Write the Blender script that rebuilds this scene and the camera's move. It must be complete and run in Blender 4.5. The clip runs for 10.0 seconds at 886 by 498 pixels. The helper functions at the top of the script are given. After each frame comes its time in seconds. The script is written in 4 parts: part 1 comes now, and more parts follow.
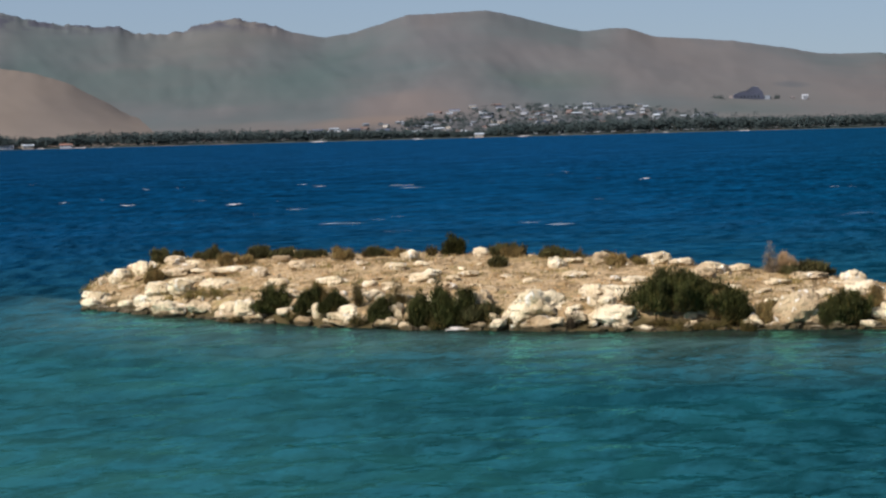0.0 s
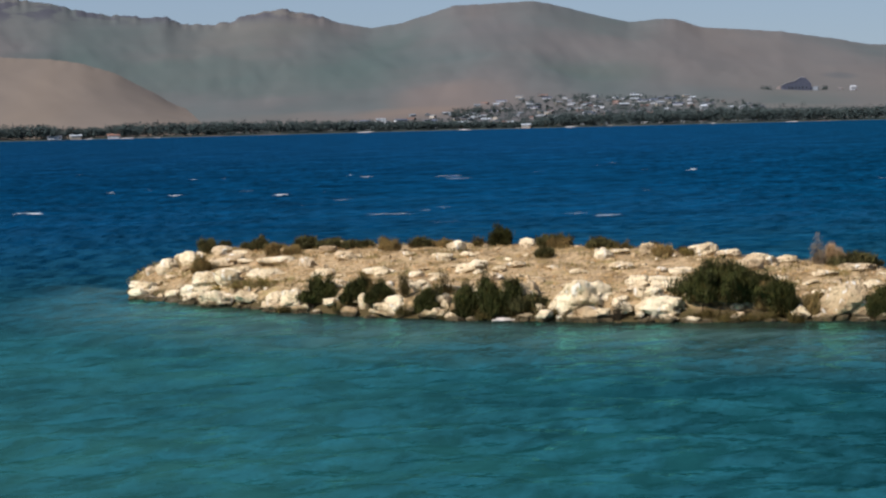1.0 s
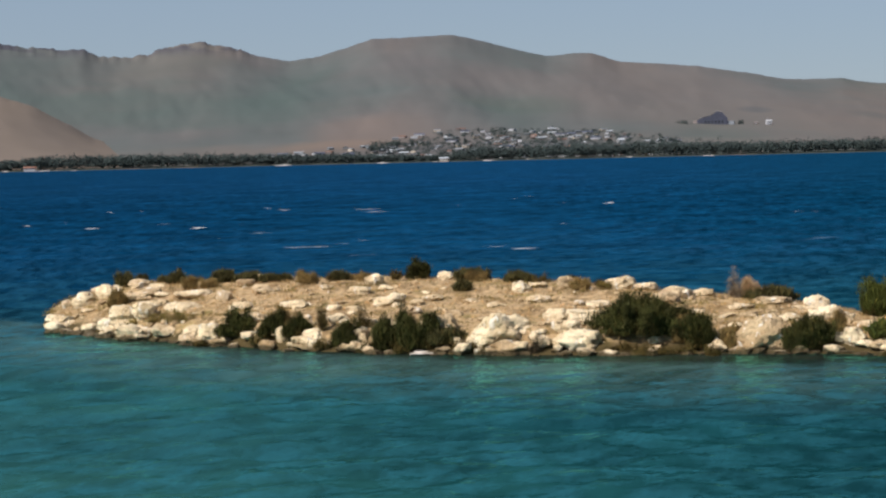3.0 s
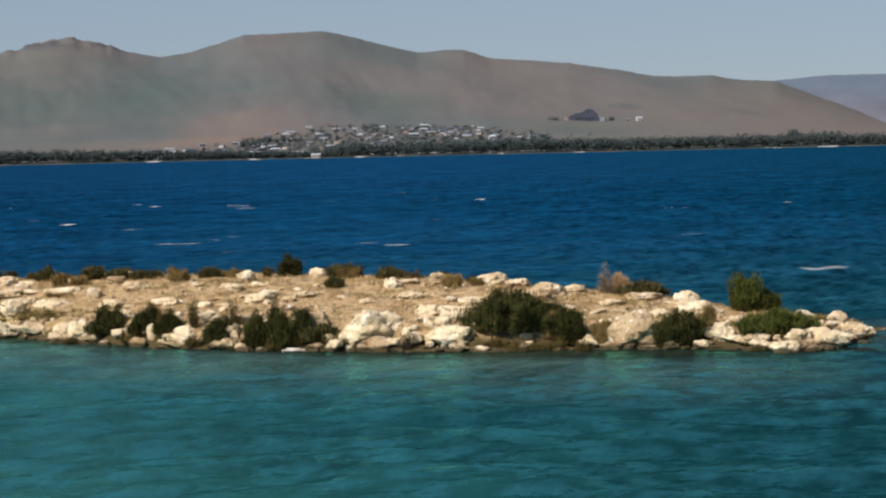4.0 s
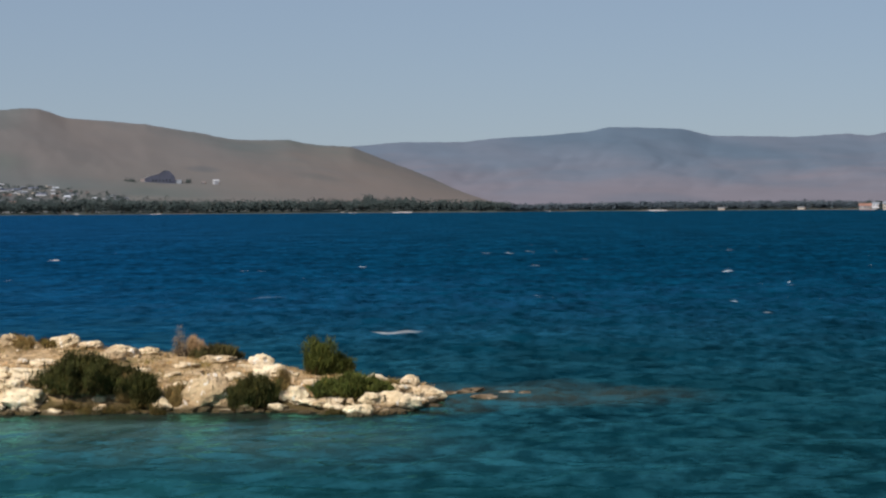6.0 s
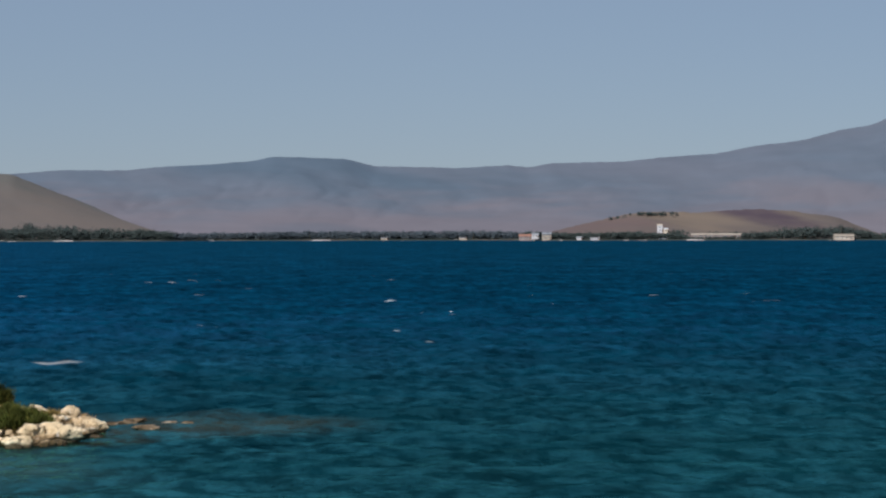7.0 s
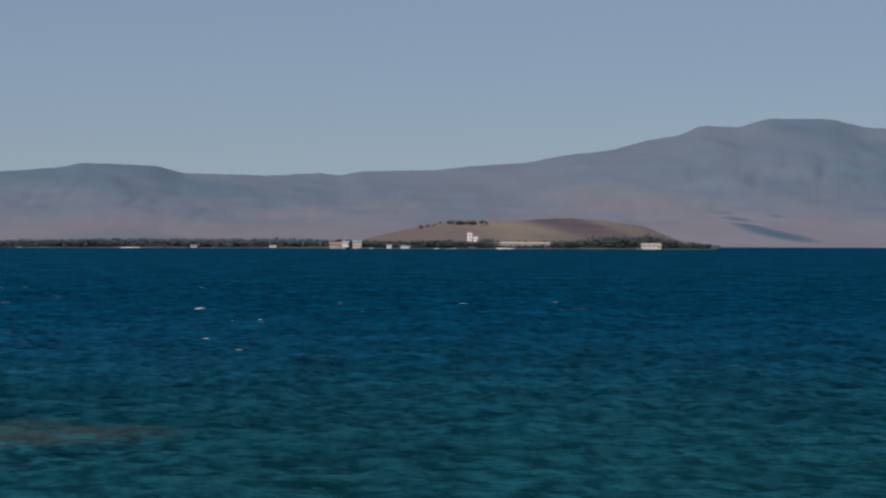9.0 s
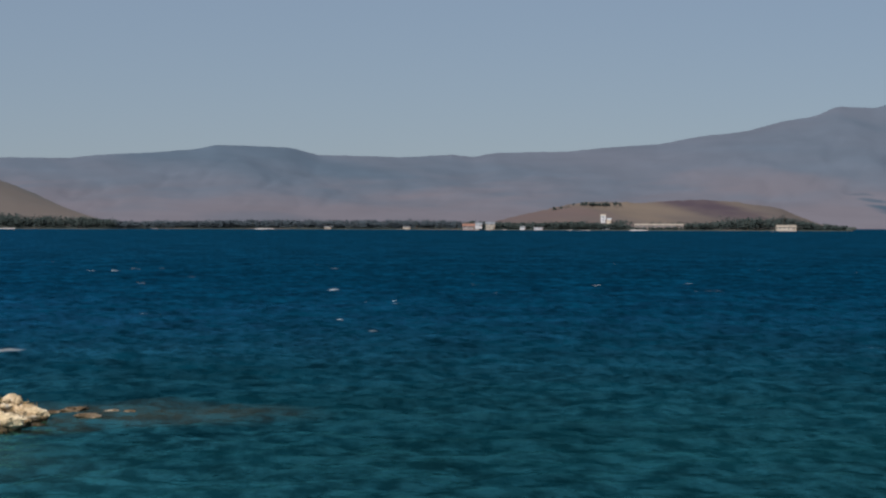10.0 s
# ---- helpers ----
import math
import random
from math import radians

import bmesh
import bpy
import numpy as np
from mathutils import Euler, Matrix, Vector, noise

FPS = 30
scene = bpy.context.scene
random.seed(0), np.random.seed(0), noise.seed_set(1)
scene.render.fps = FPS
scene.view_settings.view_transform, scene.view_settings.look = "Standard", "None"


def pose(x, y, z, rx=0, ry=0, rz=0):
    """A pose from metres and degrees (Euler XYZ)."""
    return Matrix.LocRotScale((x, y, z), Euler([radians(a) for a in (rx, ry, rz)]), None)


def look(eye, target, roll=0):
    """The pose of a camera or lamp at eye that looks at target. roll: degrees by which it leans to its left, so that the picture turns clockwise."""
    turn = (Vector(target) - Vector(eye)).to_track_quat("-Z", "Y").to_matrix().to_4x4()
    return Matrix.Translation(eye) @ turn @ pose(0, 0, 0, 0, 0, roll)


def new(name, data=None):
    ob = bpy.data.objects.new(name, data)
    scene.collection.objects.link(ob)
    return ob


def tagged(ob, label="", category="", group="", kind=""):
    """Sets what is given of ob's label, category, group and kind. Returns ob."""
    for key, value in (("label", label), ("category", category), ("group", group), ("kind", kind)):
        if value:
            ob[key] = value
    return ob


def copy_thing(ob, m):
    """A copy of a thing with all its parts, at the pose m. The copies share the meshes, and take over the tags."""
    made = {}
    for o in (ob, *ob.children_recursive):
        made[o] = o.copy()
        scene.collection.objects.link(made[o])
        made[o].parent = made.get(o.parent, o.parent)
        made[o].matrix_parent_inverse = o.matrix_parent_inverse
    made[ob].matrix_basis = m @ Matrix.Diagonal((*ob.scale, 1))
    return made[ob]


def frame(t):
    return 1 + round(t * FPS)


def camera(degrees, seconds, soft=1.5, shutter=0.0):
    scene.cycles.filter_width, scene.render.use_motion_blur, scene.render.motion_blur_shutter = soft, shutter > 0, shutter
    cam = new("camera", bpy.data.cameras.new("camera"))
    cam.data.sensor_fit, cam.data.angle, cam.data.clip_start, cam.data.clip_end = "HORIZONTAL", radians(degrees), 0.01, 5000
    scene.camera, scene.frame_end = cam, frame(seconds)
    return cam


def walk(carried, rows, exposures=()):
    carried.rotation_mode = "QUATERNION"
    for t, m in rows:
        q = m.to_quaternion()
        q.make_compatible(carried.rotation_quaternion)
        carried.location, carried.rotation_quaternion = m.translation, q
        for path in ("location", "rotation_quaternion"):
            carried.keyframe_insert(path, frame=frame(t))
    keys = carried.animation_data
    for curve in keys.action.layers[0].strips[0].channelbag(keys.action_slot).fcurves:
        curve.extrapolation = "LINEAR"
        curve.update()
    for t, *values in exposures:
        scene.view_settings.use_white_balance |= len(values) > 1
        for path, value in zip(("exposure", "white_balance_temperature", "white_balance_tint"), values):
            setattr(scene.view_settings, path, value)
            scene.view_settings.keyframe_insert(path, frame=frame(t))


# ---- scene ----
# A rocky islet in a lake, seen with a long lens from a bank about seven metres above the water.
EYE = (0.0, 0.0, 7.0)


def aim(yaw, pitch, roll):
    a, b = radians(yaw), radians(pitch)
    return look(EYE, (math.sin(a) * math.cos(b), math.cos(a) * math.cos(b), EYE[2] + math.sin(b)), roll)


cam = camera(21.15, 10.0, soft=2.3)
walk(cam, [
    (0.0, aim(0.000, -2.833, -1.515)),
    (0.2, aim(-0.335, -2.841, -1.432)),
    (0.5, aim(-0.442, -2.887, -1.352)),
    (0.8, aim(-1.036, -2.784, -1.405)),
    (1.0, aim(-1.130, -3.029, -1.451)),
    (1.2, aim(-0.821, -3.116, -1.514)),
    (1.5, aim(-0.469, -2.796, -1.423)),
    (1.8, aim(-0.004, -2.415, -1.344)),
    (2.0, aim(0.071, -2.358, -1.244)),
    (2.2, aim(0.047, -2.438, -1.215)),
    (3.3, aim(1.514, -2.241, -1.297)),
    (3.5, aim(1.996, -2.321, -1.187)),
    (3.8, aim(2.898, -2.469, -1.135)),
    (4.0, aim(3.962, -2.429, -1.309)),
    (4.2, aim(4.876, -2.319, -1.209)),
    (4.5, aim(5.965, -2.239, -1.046)),
    (4.8, aim(7.225, -1.938, -0.577)),
    (5.0, aim(8.150, -1.557, -0.467)),
    (5.2, aim(9.308, -1.454, -0.188)),
    (6.3, aim(16.546, -0.738, -0.467)),
    (6.5, aim(18.362, -0.442, -0.382)),
    (6.8, aim(20.967, -0.253, -0.208)),
    (7.0, aim(22.316, -0.371, -0.099)),
    (7.2, aim(23.415, -0.107, -0.055)),
    (7.5, aim(24.671, -0.012, 0.288)),
    (7.8, aim(25.527, -0.061, 0.283)),
    (8.0, aim(26.008, 0.010, 0.151)),
    (8.2, aim(26.473, -0.111, 0.158)),
    (8.5, aim(26.702, -0.141, 0.214)),
    (8.8, aim(26.909, -0.149, 0.230)),
    (9.0, aim(26.892, -0.176, 0.139)),
    (9.2, aim(26.949, -0.109, -0.049)),
    (9.5, aim(26.671, -0.107, -0.108)),
    (9.7, aim(25.633, -0.407, 0.007)),
    (9.8, aim(24.989, -0.460, 0.114)),
    (10.0, aim(23.679, -0.629, 0.171)),
], exposures=[(t, e, k, 15) for t, e, k in ((0.0, 0.57, 6230), (1.0, 0.57, 6210), (2.0, 0.56, 6400), (3.5, 0.55, 6560), (5.0, 0.53, 6620),
                                             (6.5, 0.42, 6380), (7.5, 0.26, 6300), (9.0, 0.22, 6340), (10.0, 0.24, 6480))])

# ---- light ----
SUN_DIR = Vector((-0.62, -0.5, 0.68)).normalized()
world = bpy.data.worlds.new("sky")
scene.world = world
world.use_nodes = True
wn = world.node_tree.nodes
sky = wn.new("ShaderNodeTexSky")
sky.sky_type = "NISHITA"
sky.sun_disc = False
sky.sun_elevation = math.asin(SUN_DIR.z)
sky.sun_rotation = math.atan2(SUN_DIR.x, SUN_DIR.y)
sky.altitude, sky.air_density, sky.dust_density, sky.ozone_density = 1900, 1.0, 1.0, 4.0
wn["Background"].inputs[1].default_value = 0.054
haze = wn.new("ShaderNodeMix")
haze.data_type, haze.blend_type = "RGBA", "MULTIPLY"
haze.inputs[0].default_value, haze.inputs[7].default_value = 1.0, (0.97, 0.968, 0.985, 1)
world.node_tree.links.new(sky.outputs[0], haze.inputs[6])
thin = wn.new("ShaderNodeMix")
thin.data_type = "RGBA"
thin.inputs[0].default_value, thin.inputs[7].default_value = 0.62, (3.75, 4.85, 5.92, 1)
world.node_tree.links.new(haze.outputs[2], thin.inputs[6])
world.node_tree.links.new(thin.outputs[2], wn["Background"].inputs[0])
sun = new("sun", bpy.data.lights.new("sun", "SUN"))
sun.data.energy, sun.data.angle, sun.data.color = 5.0, radians(0.53), (1.0, 0.93, 0.81)
sun.matrix_world = look(SUN_DIR * 100, (0, 0, 0))


# ---- materials ----
def material(name, rough=0.85, spec=0.3):
    m = bpy.data.materials.new(name)
    m.use_nodes = True
    b = m.node_tree.nodes["Principled BSDF"]
    b.inputs["Roughness"].default_value = rough
    b.inputs["Specular IOR Level"].default_value = spec
    return m, m.node_tree, b


def node(nt, kind, **values):
    n = nt.nodes.new(kind)
    for k, v in values.items():
        n.inputs[k.replace("_", " ")].default_value = v
    return n


def place(nt, scale=(1, 1, 1), turn=0.0):
    g, m = nt.nodes.new("ShaderNodeNewGeometry"), nt.nodes.new("ShaderNodeMapping")
    m.vector_type = "TEXTURE"
    m.inputs["Scale"].default_value = [1 / v for v in scale]
    m.inputs["Rotation"].default_value[2] = radians(turn)
    nt.links.new(g.outputs["Position"], m.inputs["Vector"])
    return m.outputs[0]


def fuzz(nt, scale, detail=4, stretch=(1, 1, 1), rough=0.55, turn=0.0):
    n = node(nt, "ShaderNodeTexNoise", Scale=scale, Detail=detail, Roughness=rough)
    nt.links.new(place(nt, stretch, turn), n.inputs["Vector"])
    return n.outputs[0]


def ramp(nt, fac, *stops):
    r = nt.nodes.new("ShaderNodeValToRGB")
    e = r.color_ramp.elements
    while len(e) < len(stops):
        e.new(0.5)
    for k, (p, c) in zip(e, stops):
        k.position = p
        k.color = (*c, 1) if len(c) == 3 else (c[0], c[0], c[0], 1)
    nt.links.new(fac, r.inputs[0])
    return r.outputs[0]


def mixed(nt, fac, a, b, mode="MIX"):
    m = nt.nodes.new("ShaderNodeMix")
    m.data_type, m.blend_type = "RGBA", mode
    for sock, v in ((m.inputs[0], fac), (m.inputs[6], a), (m.inputs[7], b)):
        if isinstance(v, (int, float)):
            sock.default_value = v
        elif isinstance(v, tuple):
            sock.default_value = (*v, 1)
        else:
            nt.links.new(v, sock)
    return m.outputs[2]


def mapped(nt, v, a, b, c=0.0, d=1.0, smooth=True):
    m = nt.nodes.new("ShaderNodeMapRange")
    m.interpolation_type = "SMOOTHSTEP" if smooth else "LINEAR"
    for i, x in enumerate((a, b, c, d)):
        m.inputs[i + 1].default_value = x
    nt.links.new(v, m.inputs[0])
    return m.outputs[0]


def calc(nt, op, a, b=0.0):
    m = nt.nodes.new("ShaderNodeMath")
    m.operation = op
    for s, v in zip(m.inputs, (a, b)):
        if isinstance(v, (int, float)):
            s.default_value = v
        else:
            nt.links.new(v, s)
    return m.outputs[0]


def axis(nt, i):
    g, s = nt.nodes.new("ShaderNodeNewGeometry"), nt.nodes.new("ShaderNodeSeparateXYZ")
    nt.links.new(g.outputs["Position"], s.inputs[0])
    return s.outputs[i]


def bumped(nt, b, h, strength=0.5, distance=0.05):
    n = node(nt, "ShaderNodeBump", Strength=strength, Distance=distance)
    nt.links.new(h, n.inputs["Height"])
    nt.links.new(n.outputs[0], b.inputs["Normal"])


def two_scale(name, stops, scale, fine, rough=0.9, spec=0.2, bump=0.5, distance=0.03, stretch=(1, 1, 1), vary=0.0, contrast=0.28):
    """A matt surface: a colour ramp over a broad noise, a fine grain over it, and relief."""
    m, nt, b = material(name, rough, spec)
    col = ramp(nt, fuzz(nt, scale, 5, stretch), *stops)
    grain = ramp(nt, fuzz(nt, fine, 4), (0.3, (1.0 - contrast,)), (0.7, (1.0 + contrast * 0.65,)))
    col = mixed(nt, 1.0, col, grain, "MULTIPLY")
    if vary:
        o = nt.nodes.new("ShaderNodeObjectInfo")
        col = mixed(nt, 1.0, col, ramp(nt, o.outputs["Random"], (0, (1 - vary,)), (1, (1 + vary,))), "MULTIPLY")
    nt.links.new(col, b.inputs["Base Color"])
    bumped(nt, b, fuzz(nt, fine, 5), bump, distance)
    return m


def leaf_material(name, dark, light, rough=0.6, speck=0.5, soft=0.0):
    m, nt, b = material(name, rough, 0.08)
    g = nt.nodes.new("ShaderNodeNewGeometry")
    mean = tuple((p + q) / 2 for p, q in zip(dark, light))
    col = ramp(nt, g.outputs["Random Per Island"], (0.0, tuple((p + q) / 2 for p, q in zip(dark, mean))), (0.9, tuple((p + q) / 2 for p, q in zip(light, mean))), (1.0, (light[0] * 1.5, light[1] * 1.15, light[2])))
    col = mixed(nt, 1.0, col, ramp(nt, fuzz(nt, 1.6, 4), (0.32, (1 - speck,)), (0.68, (1 + speck,))), "MULTIPLY")
    nt.links.new(col, b.inputs["Base Color"])
    if soft:
        # a dense crown scatters light among its leaves: its shading follows the crown more than the single leaf
        lift = nt.nodes.new("ShaderNodeVectorMath")
        lift.operation = "MULTIPLY_ADD"
        lift.inputs[1].default_value = (1 - soft, 1 - soft, 1 - soft)
        lift.inputs[2].default_value = (0, 0, soft)
        nt.links.new(g.outputs["Normal"], lift.inputs[0])
        nt.links.new(lift.outputs[0], b.inputs["Normal"])
    return m


def rock_material():
    m, nt, b = material("weathered limestone", 0.88, 0.25)
    col = ramp(nt, fuzz(nt, 0.9, 6), (0.28, (0.34, 0.25, 0.15)), (0.42, (0.62, 0.5, 0.33)), (0.55, (0.79, 0.67, 0.48)), (0.72, (0.86, 0.77, 0.6)))
    o = nt.nodes.new("ShaderNodeObjectInfo")
    col = mixed(nt, 1.0, col, ramp(nt, o.outputs["Random"], (0, (0.7, 0.62, 0.54)), (0.4, (0.98, 0.95, 0.91)), (1, (1.12, 1.12, 1.1))), "MULTIPLY")
    pits = ramp(nt, fuzz(nt, 4.5, 5, rough=0.7), (0.33, (0.34, 0.27, 0.2)), (0.45, (1.0, 1.0, 1.0)))
    col = mixed(nt, 0.7, col, pits, "MULTIPLY")
    lichen = mapped(nt, fuzz(nt, 1.7, 5, rough=0.65), 0.57, 0.66)
    col = mixed(nt, calc(nt, "MULTIPLY", lichen, 0.55), col, (0.2, 0.16, 0.09))
    lime = mapped(nt, fuzz(nt, 3.1, 4, (1, 1, 0.35)), 0.6, 0.66)
    col = mixed(nt, calc(nt, "MULTIPLY", lime, 0.7), col, (0.84, 0.82, 0.77))
    stain = mapped(nt, calc(nt, "ADD", axis(nt, 2), calc(nt, "MULTIPLY", fuzz(nt, 0.9, 4), 0.9)), 0.5, 0.75, 1.0, 0.0)
    col = mixed(nt, calc(nt, "MULTIPLY", stain, 0.62), col, (0.25, 0.165, 0.075))
    # Wet algae line; its dark colour also paints overhang shade on the undersides.
    wet = mapped(nt, calc(nt, "ADD", axis(nt, 2), calc(nt, "MULTIPLY", fuzz(nt, 1.2, 4), 0.6)), 0.4, 0.52, 1.0, 0.0)
    col = mixed(nt, calc(nt, "MULTIPLY", wet, 0.92), col, (0.05, 0.036, 0.014))
    nt.links.new(col, b.inputs["Base Color"])
    nt.links.new(mapped(nt, wet, 0, 1, 0.88, 0.45), b.inputs["Roughness"])
    bumped(nt, b, calc(nt, "ADD", fuzz(nt, 3.5, 8, rough=0.7), calc(nt, "MULTIPLY", fuzz(nt, 14, 5), 0.4)), 1.0, 0.2)
    return m


def water_material():
    m, nt, b = material("lake water", 0.12, 0.5)
    b.inputs["IOR"].default_value = 1.33
    x, y = axis(nt, 0), axis(nt, 1)
    r = calc(nt, "SQRT", calc(nt, "ADD", calc(nt, "POWER", x, 2.0), calc(nt, "POWER", y, 2.0)))
    patches = fuzz(nt, 0.035, 4, (0.6, 1, 1))
    # calmer water in the lee of the islet
    near = calc(nt, "ADD", calc(nt, "SUBTRACT", 83.5, calc(nt, "MULTIPLY", x, 0.66)), calc(nt, "MULTIPLY", calc(nt, "MULTIPLY", x, x), 0.02))
    lee = mapped(nt, calc(nt, "SUBTRACT", y, near), -20, -2)
    lee = calc(nt, "MULTIPLY", lee, calc(nt, "MULTIPLY", mapped(nt, x, -21, -14), mapped(nt, x, 12, 20, 1.0, 0.0)))
    lee = calc(nt, "MULTIPLY", lee, mapped(nt, calc(nt, "SUBTRACT", y, near), 3, 7, 1.0, 0.0))
    shelf = calc(nt, "MULTIPLY", mapped(nt, r, 44, 128, 1.0, 0.0), mapped(nt, x, -8, 34, 1.0, 0.28))
    shelf = calc(nt, "MULTIPLY", shelf, mapped(nt, patches, 0.25, 0.7, 0.75, 1.08))
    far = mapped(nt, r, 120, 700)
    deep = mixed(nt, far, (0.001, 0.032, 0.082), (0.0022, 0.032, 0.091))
    # Deep colour dimmed by bearing, standing in for the changing sky reflection.
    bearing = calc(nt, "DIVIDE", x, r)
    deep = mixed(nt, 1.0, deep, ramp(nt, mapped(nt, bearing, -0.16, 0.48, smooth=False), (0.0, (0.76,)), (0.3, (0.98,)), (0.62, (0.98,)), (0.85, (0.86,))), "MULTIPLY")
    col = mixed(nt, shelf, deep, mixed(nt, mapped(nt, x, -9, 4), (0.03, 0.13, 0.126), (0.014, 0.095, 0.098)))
    # Same stand-in for reflected light: a darker teal towards the right.
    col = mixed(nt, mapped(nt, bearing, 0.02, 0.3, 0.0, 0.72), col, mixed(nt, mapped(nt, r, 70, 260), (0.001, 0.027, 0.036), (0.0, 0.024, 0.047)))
    # Pale sky reflection on the calm lee, painted into the body colour.
    col = mixed(nt, calc(nt, "MULTIPLY", lee, 0.75), col, (0.105, 0.19, 0.178))
    # Brown band of sunken weed and stones, also painting the islet's dark reflection.
    weed = mapped(nt, calc(nt, "ADD", calc(nt, "SUBTRACT", y, near), calc(nt, "MULTIPLY", fuzz(nt, 0.5, 3), 3.0)), -1.8, 1.4)
    weed = calc(nt, "MULTIPLY", weed, calc(nt, "MULTIPLY", mapped(nt, x, -18, -15), mapped(nt, x, 20, 22.5, 1.0, 0.0)))
    weed = calc(nt, "MULTIPLY", weed, mapped(nt, calc(nt, "SUBTRACT", y, near), 4, 7, 1.0, 0.0))
    col = mixed(nt, calc(nt, "MULTIPLY", weed, 0.85), col, (0.034, 0.032, 0.016))
    dx, dy = calc(nt, "DIVIDE", calc(nt, "SUBTRACT", x, 24.0), 7.5), calc(nt, "DIVIDE", calc(nt, "SUBTRACT", y, 83.5), 6.5)
    reef = calc(nt, "ADD", calc(nt, "MULTIPLY", dx, dx), calc(nt, "MULTIPLY", dy, dy))
    reef = calc(nt, "ADD", reef, calc(nt, "MULTIPLY", fuzz(nt, 0.35, 4), 0.7))
    col = mixed(nt, mapped(nt, reef, 0.3, 1.6, 0.5, 0.0), col, (0.075, 0.062, 0.032))
    # Bright and dark wave faces, painted into the body colour as noise patches.
    wave_tones = (1.0, 1.0, 1.0)
    for size, wide, low, high, share in ((0.45, 1.7, 0.66, 1.34, mapped(nt, r, 50, 160, 0.5, 0.9)), (0.12, 2.0, 0.64, 1.36, mapped(nt, r, 60, 160, 0.5, 1.0)),
                                         (0.03, 2.4, 0.74, 1.26, mapped(nt, r, 150, 600, 0.35, 1.0))):
        wave_tone = ramp(nt, fuzz(nt, size, 4, (wide, 0.9, 1), 0.6, -18), (0.38, (low,)), (0.62, (high,)))
        wave_tones = mixed(nt, 1.0, wave_tones, mixed(nt, share, (1.0, 1.0, 1.0), wave_tone), "MULTIPLY")
    broad = ramp(nt, fuzz(nt, 0.05, 3, (0.7, 1, 1)), (0.36, (0.8, 0.84, 0.92)), (0.62, (1.1, 1.12, 1.06)))
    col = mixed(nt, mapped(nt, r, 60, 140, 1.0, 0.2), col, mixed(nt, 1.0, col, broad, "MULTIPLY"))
    col = mixed(nt, 1.0, col, wave_tones, "MULTIPLY")
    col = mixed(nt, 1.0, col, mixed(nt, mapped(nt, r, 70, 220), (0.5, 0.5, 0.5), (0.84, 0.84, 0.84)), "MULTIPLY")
    # breaking crests: short white streaks in the windier patches
    caps = calc(nt, "MULTIPLY", mapped(nt, fuzz(nt, 0.5, 3, (0.17, 0.5, 1)), 0.695, 0.73), mapped(nt, fuzz(nt, 0.02, 2), 0.44, 0.56))
    caps = calc(nt, "MULTIPLY", caps, calc(nt, "MULTIPLY", mapped(nt, r, 105, 135), mapped(nt, r, 260, 460, 1.0, 0.0)))
    col = mixed(nt, caps, col, (0.8, 0.84, 0.87))
    h = calc(nt, "ADD", fuzz(nt, 0.6, 3, (1.5, 0.9, 1), 0.55, -18), calc(nt, "MULTIPLY", fuzz(nt, 1.9, 2), 0.12))
    h = calc(nt, "ADD", h, calc(nt, "MULTIPLY", fuzz(nt, 0.16, 3, (0.8, 1, 1)), 0.8))
    h = calc(nt, "MULTIPLY", h, mapped(nt, lee, 0, 1, 1.0, 0.35))
    bumped(nt, b, h, 1.0, 0.6)
    normal = b.inputs["Normal"].links[0].from_socket
    body, gloss, blend = nt.nodes.new("ShaderNodeBsdfDiffuse"), nt.nodes.new("ShaderNodeBsdfGlossy"), nt.nodes.new("ShaderNodeMixShader")
    rim = node(nt, "ShaderNodeFresnel", IOR=1.33)
    for n in (gloss, rim):
        nt.links.new(normal, n.inputs["Normal"])
    # light welling up from under the surface does not follow the ripples
    upright = node(nt, "ShaderNodeCombineXYZ", Z=1.0)
    nt.links.new(upright.outputs[0], body.inputs["Normal"])
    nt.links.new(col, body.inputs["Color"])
    nt.links.new(mixed(nt, mapped(nt, r, 70, 190), (0.14, 0.62, 0.61), (0.1, 0.52, 0.86)), gloss.inputs["Color"])
    nt.links.new(mapped(nt, r, 60, 700, 0.12, 0.4), gloss.inputs["Roughness"])
    # on ruffled water the mirror share drops with distance
    ruffle = ramp(nt, fuzz(nt, 0.07, 3, (0.7, 1, 1)), (0.34, (0.6,)), (0.66, (1.4,)))
    ruffle = mixed(nt, 1.0, ruffle, ramp(nt, fuzz(nt, 0.5, 4, (1.7, 0.9, 1), 0.6, -18), (0.4, (0.32,)), (0.6, (1.68,))), "MULTIPLY")
    share = calc(nt, "MULTIPLY", mapped(nt, r, 45, 300, 0.3, 0.06), calc(nt, "MULTIPLY", ruffle, mapped(nt, bearing, 0.2, 0.44, 1.0, 0.72)))
    nt.links.new(calc(nt, "MULTIPLY", mapped(nt, rim.outputs[0], 0.15, 0.65), calc(nt, "ADD", share, calc(nt, "MULTIPLY", lee, 0.1))), blend.inputs[0])
    nt.links.new(body.outputs[0], blend.inputs[1])
    nt.links.new(gloss.outputs[0], blend.inputs[2])
    nt.links.new(blend.outputs[0], nt.nodes["Material Output"].inputs["Surface"])
    nt.nodes.remove(b)
    return m


